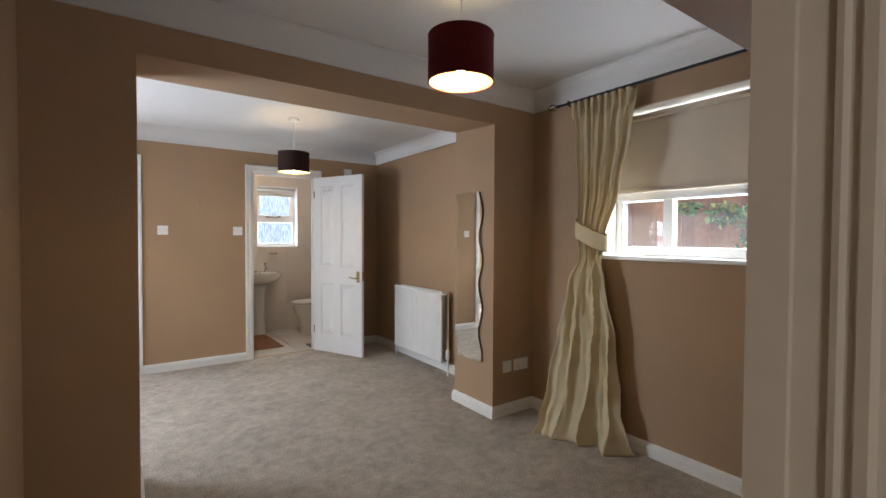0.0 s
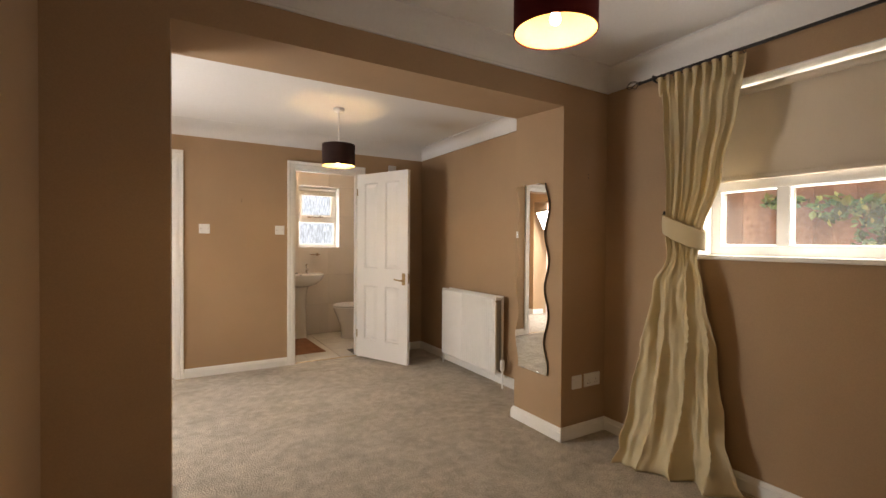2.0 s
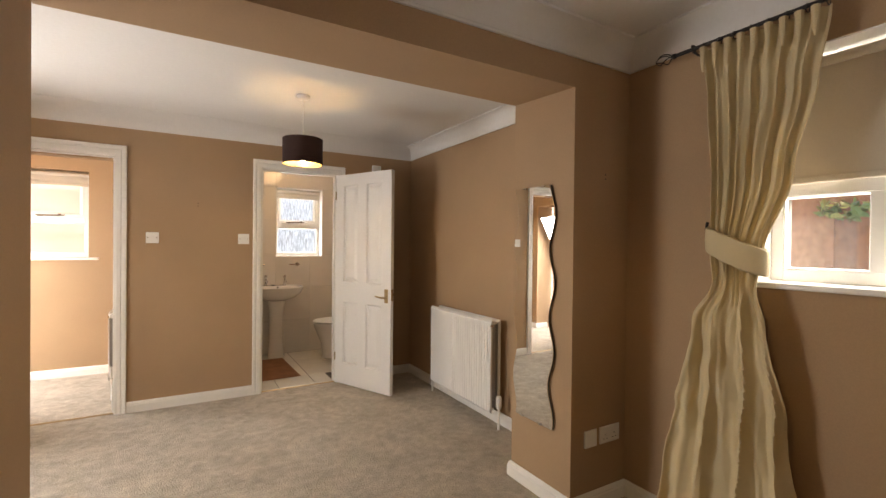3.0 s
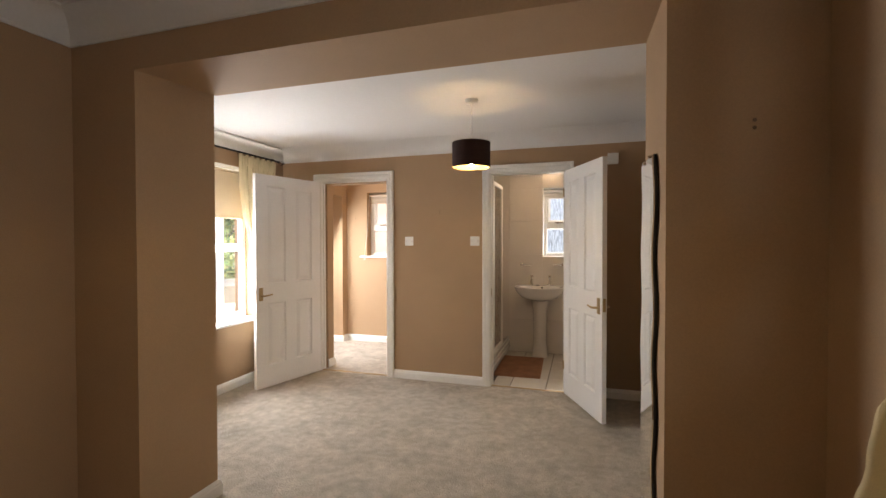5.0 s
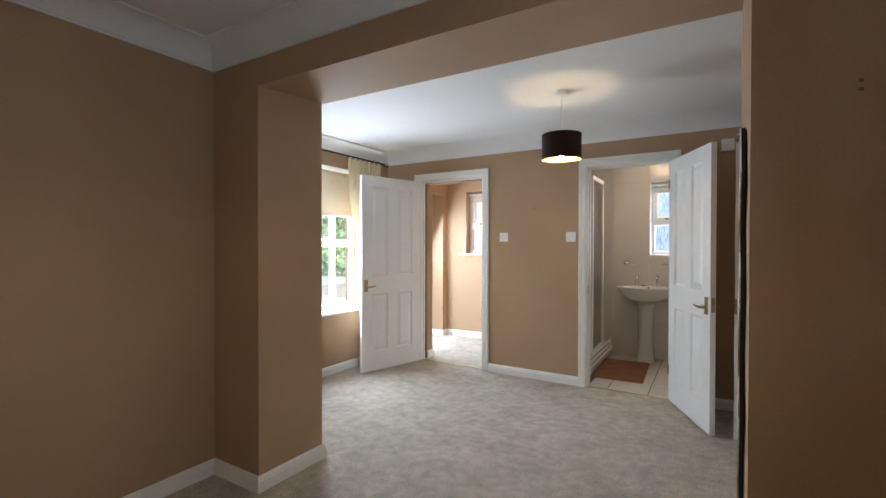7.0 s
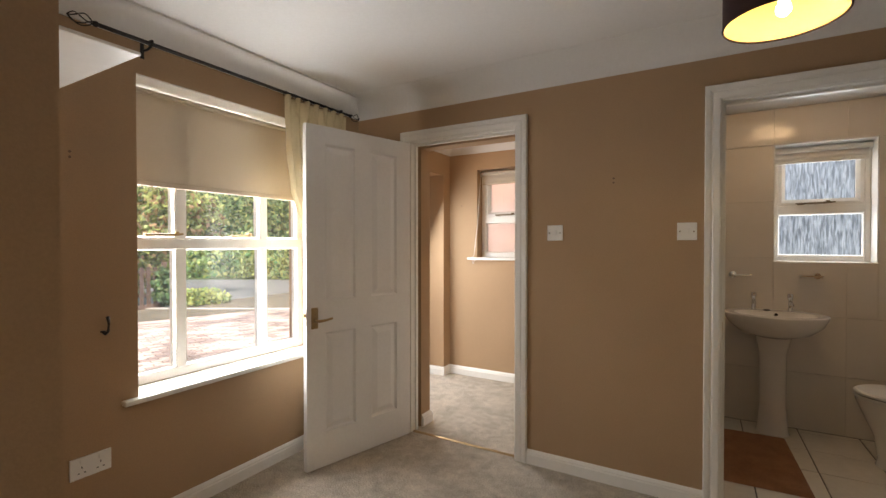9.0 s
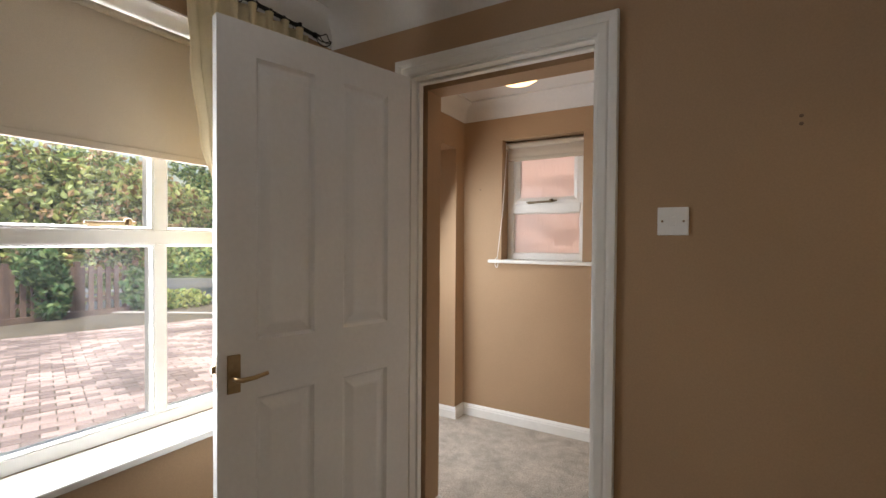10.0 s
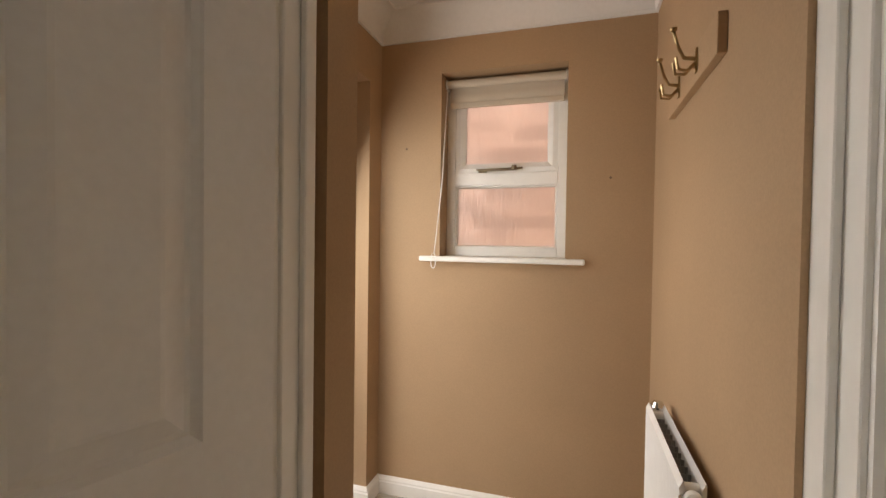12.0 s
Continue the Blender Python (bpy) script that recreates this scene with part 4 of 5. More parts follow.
# ---- mirror ----
def wavy_mirror(m, w, z0, z1, label):
    """Frameless mirror with wavy sides; local x along the wall, y off it."""
    e = empty("wall_mirror", m, label, "mirror")
    n = 90
    left, right = [], []
    for i in range(n + 1):
        s = i / n
        z = z0 + (z1 - z0) * s
        wob = 0.020 * math.sin(2 * math.pi * 3.55 * s + 0.9)
        left.append((0.022 + wob * 0.8, z))
        right.append((w - 0.022 + wob, z))
    ring = left + right[::-1]
    for name, y0, y1, mt, inset in (("backing", 0.004, 0.014, DARKFILL, 0.0), ("mirror_glass", 0.0145, 0.0185, MIRROR, 0.0)):
        bm = bmesh.new()
        fr = [bm.verts.new((x, y1, z)) for x, z in ring]
        bk = [bm.verts.new((x, y0, z)) for x, z in ring]
        k = len(ring)
        for i in range(n):
            bm.faces.new((fr[i], fr[i + 1], fr[k - 2 - i], fr[k - 1 - i]))
            bm.faces.new((bk[i], bk[i + 1], bk[k - 2 - i], bk[k - 1 - i]))
        for i in range(k):
            bm.faces.new((fr[i], fr[(i + 1) % k], bk[(i + 1) % k], bk[i]))
        part(name, bm, mt, e)
    for z in (z0 - 0.004, z1 - 0.008):
        for x in (0.09, w - 0.09):
            part("clip", B(x - 0.012, x + 0.012, 0.001, 0.024, z, z + 0.012, 0.002, 1), CHROME, e)
    return e


wavy_mirror(pose(PR, 3.222, 0, 0, 0, -90) @ Matrix.Diagonal((1, -1, 1, 1)), 0.325, 0.385, 1.645, "tall frameless wall mirror with wavy sides")


# ---- switches, sockets and small fittings ----
def plate(name, m, w, h, label, category, kind_of="switch"):
    """Local x along the wall, y off it, origin at the centre."""
    e = empty(name, m, label, category, "white wall plates")
    part("face_plate", B(-w / 2, w / 2, 0, 0.009, -h / 2, h / 2, 0.003), PLASTIC, e)
    if kind_of == "switch":
        part("rocker", B(-0.009, 0.009, 0.008, 0.0125, -0.015, 0.015, 0.003), PLASTIC, e)
        for x in (-0.030, 0.030):
            part("screw", lathe([(0, 0.0015), (0.0035, 0.001), (0.004, 0)], 10), CHROME, e, "", True, pose(x, 0.009, 0, -90, 0, 0))
    elif kind_of == "socket":
        for cx in ((-0.033, 0.033) if w > 0.1 else (0,)):
            for x, z, a, b in ((0, 0.004, 0.004, 0.008), (-0.011, -0.018, 0.0065, 0.004), (0.011, -0.018, 0.0065, 0.004)):
                # raised dark patch painted for the shade inside a pin hole
                part("pin_hole", B(cx + x - a / 2, cx + x + a / 2, 0.0085, 0.0096, z - b / 2 - 0.002, z + b / 2 - 0.002), DARKFILL, e)
            part("rocker", B(cx - 0.007, cx + 0.007, 0.008, 0.012, 0.018, 0.036, 0.002), PLASTIC, e)
    elif kind_of == "hole":
        # dark disc in place of the shade inside the outlet
        part("outlet", lathe([(0, 0.002), (0.006, 0.0015), (0.007, 0)], 12), DARKFILL, e, "", True, pose(0, 0.009, 0, -90, 0, 0))
    return e


S = 180  # turn for plates on walls that face -y
plate("light_switch", pose(0.622, BY1, 1.362, 0, 0, S), 0.088, 0.088, "white square light switch on the taupe wall", "light switch")
plate("light_switch", pose(1.285, BY1, 1.362, 0, 0, S), 0.088, 0.088, "white square light switch beside the shower room doorway", "light switch")
plate("wall_socket", pose(2.622, NY1, 0.355, 0, 0, S), 0.086, 0.086, "white single outlet plate on the pier", "socket", "blank")
plate("wall_socket", pose(2.762, NY1, 0.355, 0, 0, S), 0.146, 0.086, "white double socket on the pier", "socket", "socket")
plate("wall_socket", pose(BX0, 3.75, 0.385, 0, 0, -90), 0.146, 0.086, "white double socket under the street window wall", "socket", "socket")
plate("wall_socket", pose(BX1, 3.66, 0.33, 0, 0, 90), 0.060, 0.075, "small white outlet plate low beside the radiator", "socket", "hole")
sensor = empty("door_sensor", pose(2.498, BY1, 2.065, 0, 0, S), "small white alarm box high on the wall", "sensor")
part("case", B(-0.044, 0.044, 0, 0.03, -0.047, 0.047, 0.006, 3), PLASTIC, sensor)
part("lower_lens", B(-0.030, 0.030, 0.028, 0.032, -0.036, -0.010, 0.003), PLASTIC, sensor)


def wall_hole(m, label="old screw holes in the painted wall", marks=(-0.011, 0.011)):
    e = empty("wall_plug", m, label, "wall plug", "old wall plugs")
    for z in marks:
        part("plug", lathe([(0, 0.0005), (0.002, 0.001), (0.004, 0.0012), (0.0055, 0.0)], 10), OAK, e, "", True, pose(0, 0.0, z, -90, 0, 0))
    return e


wall_hole(pose(0.937, BY1, 1.64, 0, 0, S))
wall_hole(pose(2.713, NY1, 1.688, 0, 0, S))
wall_hole(pose(BX0, 3.69, 1.66, 0, 0, -90))
wall_hole(pose(-0.721, HY1, 1.675, 0, 0, S), "small picture pin stuck in the hall wall", (0.0,))
wall_hole(pose(0.199, HY1, 1.514, 0, 0, S), "small picture pin stuck in the hall wall", (0.0,))
# threshold strips
for nm, x0, x1 in (("threshold_strip", D1[0], D1[1]), ("threshold_strip", D2[0], D2[1])):
    bm = run([(0, 0), (0.030, 0), (0.024, 0.004), (0.015, 0.006), (0.006, 0.004)], (x0, BY1 + 0.018), (x1, BY1 + 0.018), (0, 1))
    tagged(link(nm, bm, BRASS), "narrow brass threshold strip in the doorway", "threshold strip", "brass thresholds")
# white shelf on the back of the dividing wall
shelf = empty("wall_shelf", pose(-0.07, PW, 1.85), "white painted wall shelf above head height", "shelf")
part("board", B(-0.74, 0, 0.0, 0.353, 0, 0.010, 0.002, 1), GLOSS, shelf)
part("bracket", B(-0.62, -0.60, 0.0, 0.20, -0.02, 0.0, 0.002, 1), GLOSS, shelf)

# ---- hall: coat rail ----
rail = empty("coat_rail", pose(HX1, 5.90, 0, 0, 0, 90) , "tan painted coat rail with brass double hooks", "coat rail")
part("rail_board", B(0.0, 0.54, 0, 0.020, 1.645, 1.735, 0.003), WALL, rail)
for x in (0.17, 0.37):
    hk = part("hook_plate", B(x - 0.010, x + 0.010, 0.020, 0.025, 1.665, 1.725, 0.004), BRASS, rail, "brass double coat hook")
    part("upper_hook", tube([(x, 0.024, 1.70), (x, 0.05, 1.705), (x, 0.062, 1.730), (x, 0.075, 1.775)], [0.006, 0.005, 0.0045, 0.004], 8), BRASS, hk, "", True)
    part("hook_tip", lathe([(0, -0.008), (0.007, -0.004), (0.009, 0.003), (0, 0.007)], 10, centre=(x, 0.075, 1.778)), BRASS, hk, "", True)
    for s in (-1, 1):
        part("lower_hook", tube([(x, 0.024, 1.69), (x + s * 0.012, 0.045, 1.668), (x + s * 0.018, 0.065, 1.672), (x + s * 0.020, 0.072, 1.70)], [0.005, 0.0045, 0.004, 0.0045], 8), BRASS, hk, "", True)


# ---- shower room ----


def loft(rings, seg=36, bm=None, caps=(True, True)):
    """Rings of (cx, cy, rx, ry, z, back): ellipses cut flat at y = back."""
    bm = bm or bmesh.new()
    rows = []
    for cx, cy, rx, ry, z, back in rings:
        rows.append([bm.verts.new((cx + rx * math.cos(a), min(cy + ry * math.sin(a), back), z)) for a in [2 * math.pi * i / seg for i in range(seg)]])
    for a, b in zip(rows, rows[1:]):
        for i in range(seg):
            bm.faces.new((a[i], a[(i + 1) % seg], b[(i + 1) % seg], b[i]))
    if caps[0]:
        bm.faces.new(rows[0])
    if caps[1]:
        bm.faces.new(rows[-1])
    return bm


YB = WY1 - 0.012
basin = empty("washbasin", pose(1.775, 0, 0), "white ceramic pedestal washbasin with two taps", "washbasin")
bm = loft([(0, YB - 0.17, 0.10, 0.10, 0.665, YB), (0, YB - 0.19, 0.20, 0.19, 0.70, YB), (0, YB - 0.20, 0.262, 0.222, 0.755, YB), (0, YB - 0.20, 0.285, 0.232, 0.80, YB), (0, YB - 0.20, 0.292, 0.236, 0.822, YB),
           (0, YB - 0.20, 0.286, 0.232, 0.830, YB), (0, YB - 0.23, 0.235, 0.175, 0.828, YB - 0.10), (0, YB - 0.23, 0.20, 0.15, 0.79, YB - 0.11), (0, YB - 0.23, 0.10, 0.08, 0.735, YB - 0.13)], 44)
part("bowl", bm, CERAMIC, basin, "", True)
part("pedestal", loft([(0, YB - 0.14, 0.098, 0.105, 0.0, YB), (0, YB - 0.14, 0.090, 0.098, 0.03, YB), (0, YB - 0.14, 0.076, 0.084, 0.20, YB), (0, YB - 0.14, 0.080, 0.088, 0.55, YB), (0, YB - 0.15, 0.11, 0.11, 0.69, YB)], 32), CERAMIC, basin, "white ceramic pedestal", True)
for x in (-0.105, 0.105):
    tap = part("tap", tube([(x, YB - 0.06, 0.828), (x, YB - 0.06, 0.885), (x, YB - 0.075, 0.896), (x, YB - 0.15, 0.880), (x, YB - 0.152, 0.868)], [0.014, 0.013, 0.012, 0.010, 0.010], 12), CHROME, basin, "dull chrome pillar tap", True)
    part("tap_head", lathe([(0, 0.955), (0.016, 0.952), (0.019, 0.935), (0.015, 0.915), (0.011, 0.896), (0, 0.896)], 12, centre=(x, YB - 0.06, 0)), CHROME, tap, "", True)
# dark cap painted for the shade in the overflow opening
part("overflow", lathe([(0, 0), (0.010, 0.001), (0.011, 0.004), (0, 0.004)], 12), DARKFILL, basin, "", True, pose(0.02, YB - 0.108, 0.808, 100, 0, 0))
part("plug", lathe([(0, 0.012), (0.018, 0.010), (0.020, 0)], 14), DARKFILL, basin, "black rubber plug", True, pose(-0.03, YB - 0.085, 0.829))

wc = empty("toilet", pose(2.736 - YB, 6.42, 0, 0, 0, -90), "white ceramic toilet with closed seat beside the wall", "toilet")
part("bowl", loft([(0, YB - 0.30, 0.11, 0.20, 0.0, YB - 0.16), (0, YB - 0.30, 0.10, 0.19, 0.05, YB - 0.16), (0, YB - 0.31, 0.10, 0.20, 0.18, YB - 0.16), (0, YB - 0.33, 0.16, 0.23, 0.30, YB - 0.16), (0, YB - 0.34, 0.182, 0.25, 0.375, YB - 0.16), (0, YB - 0.34, 0.184, 0.252, 0.395, YB - 0.16)], 40), CERAMIC, wc, "", True)
part("seat", loft([(0, YB - 0.34, 0.186, 0.254, 0.397, YB - 0.17), (0, YB - 0.34, 0.190, 0.258, 0.405, YB - 0.17), (0, YB - 0.34, 0.186, 0.254, 0.413, YB - 0.17)], 40), PLASTIC, wc, "white seat", True)
part("lid", loft([(0, YB - 0.34, 0.188, 0.257, 0.419, YB - 0.17), (0, YB - 0.34, 0.192, 0.260, 0.430, YB - 0.17), (0, YB - 0.34, 0.180, 0.248, 0.440, YB - 0.17)], 40), PLASTIC, wc, "white lid", True)
# dark body that fills the slit under the lid as its shade
part("lid_gap", loft([(0, YB - 0.34, 0.183, 0.250, 0.4132, YB - 0.18), (0, YB - 0.34, 0.183, 0.250, 0.4188, YB - 0.18)], 40), DARKFILL, wc)
part("cistern", B(-0.19, 0.19, YB - 0.165, YB - 0.002, 0.40, 0.76, 0.02, 3), CERAMIC, wc)
part("cistern_lid", B(-0.20, 0.20, YB - 0.172, YB - 0.001, 0.762, 0.79, 0.01, 3), CERAMIC, wc)
part("flush_lever", tube([(-0.14, YB - 0.166, 0.70), (-0.14, YB - 0.185, 0.70), (-0.08, YB - 0.19, 0.69)], 0.006, 8), CHROME, wc, "", True)

holder = empty("roll_holder", pose(1.545, WY1 - 0.012, 1.072), "chrome wall holder above the basin", "holder")
part("wall_rose", lathe([(0, 0), (0.026, 0.002), (0.024, 0.012), (0.010, 0.022), (0.008, 0.05), (0, 0.05)], 18), CHROME, holder, "", True, pose(0, 0, 0, 90, 0, 0))
part("arm", tube([(0, -0.045, 0), (0.05, -0.05, 0), (0.11, -0.05, 0.0)], 0.007, 10), CHROME, holder, "", True)
dish = empty("soap_dish", pose(1.99, WY1 - 0.012, 1.072), "small chrome soap shelf under the window", "soap dish")
part("tray", B(-0.065, 0.065, -0.09, -0.012, 0.0, 0.012, 0.004, 2), CHROME, dish)
part("wall_mount", lathe([(0, 0), (0.022, 0.002), (0.020, 0.016), (0, 0.016)], 16), CHROME, dish, "", True, pose(0.045, 0, 0.005, 90, 0, 0))

rug = empty("bath_mat", pose(1.61, 6.17, 0.004, 0, 0, 2), "reddish brown tufted bath mat on white tiles", "mat")
bm = bmesh.new()
nx, ny = 26, 36
g = [[bm.verts.new((-0.235 + 0.47 * i / nx, -0.40 + 0.80 * j / ny, 0.014 + 0.003 * noise.noise((i * 0.7, j * 0.7, 1)) if 0 < i < nx and 0 < j < ny else 0.001)) for i in range(nx + 1)] for j in range(ny + 1)]
for a, b in zip(g, g[1:]):
    for i in range(nx):
        bm.faces.new((a[i], a[i + 1], b[i + 1], b[i]))
bm.faces.new([g[0][i] for i in range(nx + 1)] + [g[j][nx] for j in range(1, ny + 1)] + [g[ny][i] for i in range(nx - 1, -1, -1)] + [g[j][0] for j in range(ny - 1, 0, -1)])
part("tufted_top", bm, RUG, rug, "", True)

# shower enclosure: stepped tray, white frame, obscured panel
shower = empty("shower_enclosure", pose(0, 0, 0), "white framed shower enclosure with a stepped tray", "shower")
part("tray", B(WX0 + 0.012, 1.385, 5.70, 6.836, 0.0, 0.16, 0.012, 3), CERAMIC, shower, "white shower tray")
for k, (xx, zz) in enumerate(((1.405, 0.10), (1.397, 0.145), (1.390, 0.19))):
    part("tray_step", B(1.376, xx, 5.71, 6.83, zz - 0.045, zz, 0.010, 3), CERAMIC, shower)
for y0, y1 in ((5.885, 5.925), (6.375, 6.410)):
    part("upright", B(1.345, 1.38, y0, y1, 0.19, 1.985, 0.004), GLOSS, shower)
part("top_rail", B(1.345, 1.38, 5.9255, 6.3745, 1.945, 1.985, 0.004), GLOSS, shower)
part("bottom_rail", B(1.345, 1.38, 5.9255, 6.3745, 0.19, 0.225, 0.004), GLOSS, shower)
part("panel", B(1.358, 1.364, 5.926, 6.374, 0.226, 1.944), SHOWERGLASS, shower, "grey obscured shower panel")

# ---- outside: street side ----
GZ = -0.15
GRASS = mat("rough_grass", (0.07, 0.11, 0.035), 0.95, grain=(40, 0.3), stain=(2, 0.25), bump=(60, 0.8, 0.02))
ROADM = mat("wet_asphalt", (0.15, 0.157, 0.17), 0.42, grain=(120, 0.2), stain=(0.8, 0.15), bump=(200, 0.4, 0.004))
BLOCK = mat("paving_block", (0.32, 0.255, 0.235), 0.85, grain=(60, 0.18), stain=(0.9, 0.42), bump=(120, 0.5, 0.004), per_object=0.30, vary=0.30)
SAND = mat("joint_sand", (0.13, 0.115, 0.085), 0.95, grain=(90, 0.3), stain=(2, 0.3))
FENCEW = mat("weathered_fence", (0.15, 0.10, 0.078), 0.85, grain=(30, 0.25), stain=(3, 0.2), bump=(80, 0.4, 0.004), per_object=0.15)
BOARD = mat("red_brown_board", (0.31, 0.185, 0.13), 0.85, grain=(25, 0.2), stain=(2.5, 0.25), bump=(60, 0.4, 0.004), per_object=0.18)


def leaf(name, colour, vary):
    """Leaf surface that lets part of the light through."""
    m = mat(name, colour, 0.45, vary=vary)
    return let_through(m, 0.45)


LEAF_RED = leaf("photinia_leaf", (0.38, 0.46, 0.20), 0.5)
LEAF_TIP = leaf("photinia_tip", (0.55, 0.38, 0.22), 0.4)
LEAF_YEL = leaf("pale_leaf", (0.48, 0.53, 0.20), 0.4)
LEAF_DK = leaf("ivy_leaf", (0.13, 0.25, 0.11), 0.5)
LEAF_MID = leaf("tree_leaf", (0.25, 0.36, 0.15), 0.5)
BARK = mat("bark", (0.10, 0.075, 0.055), 0.9, grain=(30, 0.3), bump=(40, 0.8, 0.01))
BRICKP = mat("pink_brick", (0.62, 0.45, 0.38), 0.85, grain=(30, 0.15), stain=(2, 0.12), bump=(90, 0.5, 0.004), per_object=0.18, vary=0.15)
MORTAR = mat("mortar", (0.42, 0.34, 0.28), 0.95, grain=(90, 0.2))
ROOFT = mat("grey_slate", (0.10, 0.10, 0.115), 0.7, grain=(20, 0.25), bump=(30, 0.5, 0.01))
RENDERW = mat("pale_render", (0.55, 0.54, 0.52), 0.9, grain=(30, 0.08), stain=(1, 0.08))

struct("ground", B(-400, 400, -400, 400, GZ - 0.5, GZ - 0.03), GRASS, "rough grass ground out to the horizon", "ground")
# the drive's edge and the road run slantwise
ALONG = Vector((0.87, 0.50, 0)).normalized()
ACROSS = Vector((-0.50, 0.87, 0)).normalized()
EDGE = Vector((-8.6, 8.6, 0))


def slab(a0, a1, c0, c1, z0, z1):
    bm = bmesh.new()
    pts = [EDGE + ALONG * a + ACROSS * c for a, c in ((a0, c0), (a1, c0), (a1, c1), (a0, c1))]
    lo = [bm.verts.new((p.x, p.y, z0)) for p in pts]
    hi = [bm.verts.new((p.x, p.y, z1)) for p in pts]
    bm.faces.new(lo)
    bm.faces.new(hi)
    for i in range(4):
        bm.faces.new((lo[i], lo[(i + 1) % 4], hi[(i + 1) % 4], hi[i]))
    return bm


struct("road", slab(-40, 40, 0.12, 8.2, GZ - 0.2, GZ - 0.012), ROADM, "damp grey asphalt road beyond the drive", "road")
kerb = empty("kerb", pose(0, 0, 0), "low concrete kerb between drive and road", "kerb", kind="structure")
for i in range(14):
    part("kerb_stone", slab(-9 + i * 0.92, -9 + i * 0.92 + 0.91, 0.0, 0.115, GZ - 0.15, GZ + 0.004), RENDERW, kerb)
drive = struct("pavement", B(-9.3, -1.20, -4.0, 14.0, GZ - 0.2, GZ - 0.008), SAND, "sandy joint bed of the paved drive", "paving")


def leaves(name, spots, n, size, materials, label, category, kind="", seed=1, flat=0.0, parent=None):
    """A crown of folded leaves scattered in lumpy ellipsoids (centre, radii)."""
    rng = np.random.default_rng(seed)
    verts, faces, mats = [], [], []
    vol = np.array([r[0] * r[1] * r[2] for _, r in spots]) ** 0.7
    pick = rng.choice(len(spots), n, p=vol / vol.sum())
    for k in pick:
        c, r = spots[k]
        d = rng.normal(size=3)
        d /= np.linalg.norm(d)
        rad = 0.62 + 0.42 * rng.random() + 0.10 * math.sin(7 * d[0] + 5 * d[1] + k) + 0.08 * math.sin(11 * d[2] + 3 * k)
        p = np.array(c) + d * np.array(r) * rad
        if p[2] < GZ + 0.01:
            p[2] = GZ + 0.02 + 0.1 * rng.random()
        a = rng.normal(size=3) + d * 0.4
        if flat:
            a[0] *= 1 - flat
        a /= np.linalg.norm(a)
        b = np.cross(a, rng.normal(size=3) * 0.6 + d)
        b /= np.linalg.norm(b) + 1e-6
        s = size * (0.6 + 0.8 * rng.random())
        nrm = np.cross(a, b) * s * 0.12
        base = len(verts)
        for q in (-a * s * 0.5, -a * s * 0.12 + b * s * 0.30 + nrm, a * s * 0.16 + b * s * 0.26 + nrm, a * s * 0.55, a * s * 0.16 - b * s * 0.26 + nrm, -a * s * 0.12 - b * s * 0.30 + nrm):
            verts.append(tuple(p + q))
        faces += [(base, base + 1, base + 2, base + 3), (base, base + 3, base + 4, base + 5)]
        m = 0 if len(materials) == 1 else int(rng.random() ** 1.25 * len(materials))
        if len(materials) > 1 and rad < 0.82:
            m = 0
        mats += [m, m]
    me = bpy.data.meshes.new(name)
    me.from_pydata(verts, [], faces)
    for mm in materials:
        me.materials.append(mm)
    me.polygons.foreach_set("material_index", mats)
    me.update()
    ob = new(name, me)
    if parent:
        ob.parent = parent
        return ob
    return tagged(ob, label, category, kind=kind)


# picket fence along the drive
fence = empty("picket_fence", pose(-9.45, 0, GZ), "low weathered brown picket fence beside the drive", "fence", kind="structure")
for i in range(7):
    part("post", B(-0.045, 0.045, 2.6 + i * 1.0 - 0.045, 2.6 + i * 1.0 + 0.045, -0.03, 1.02, 0.006, 1), FENCEW, fence)
for z in (0.25, 0.78):
    part("rail", B(-0.02, 0.02, 2.6, 8.6, z, z + 0.07, 0.004, 1), FENCEW, fence)
for i in range(42):
    y = 2.66 + i * 0.142
    bm = bmesh.new()
    box(bm, 0.021, 0.040, y, y + 0.085, 0.04, 0.92 + 0.008 * math.sin(i * 2.3))
    part("picket", bm, FENCEW, fence)
part("gravel_board", B(0.03, 0.07, 2.6, 8.6, -0.03, 0.09, 0.004, 1), FENCEW, fence)

leaves("hedge", [((-10.7, 2.6 + 0.85 * i, 1.50 + 0.2 * math.sin(i * 2.1)), (0.85, 0.85, 1.80 + 0.18 * math.sin(i * 1.7))) for i in range(8)] + [((-10.8, 9.35, 2.05), (0.85, 0.85, 1.05)), ((-11.3, 10.3, 2.0), (0.9, 0.9, 0.8))], 50000, 0.135, [LEAF_RED, LEAF_YEL, LEAF_TIP], "tall mixed green and red-tipped hedge behind the fence", "hedge", "stuff", 2)
leaves("ivy_bush", [((-9.3, 7.2, 0.35), (0.22, 0.26, 0.60)), ((-9.25, 6.95, 0.85), (0.22, 0.30, 0.40)), ((-9.3, 8.55, 0.3), (0.25, 0.25, 0.45))], 1900, 0.12, [LEAF_DK, LEAF_MID], "dark green climbing bush on the fence", "bush", "stuff", 4)
leaves("grass_clump", [((-9.2, 9.35, GZ + 0.1), (0.5, 0.6, 0.28))], 900, 0.10, [LEAF_YEL, LEAF_MID], "bright green clump at the road edge", "plant", "stuff", 5)


def spot(a, c, z):
    p = EDGE + ALONG * a + ACROSS * c
    return (p.x, p.y, z)


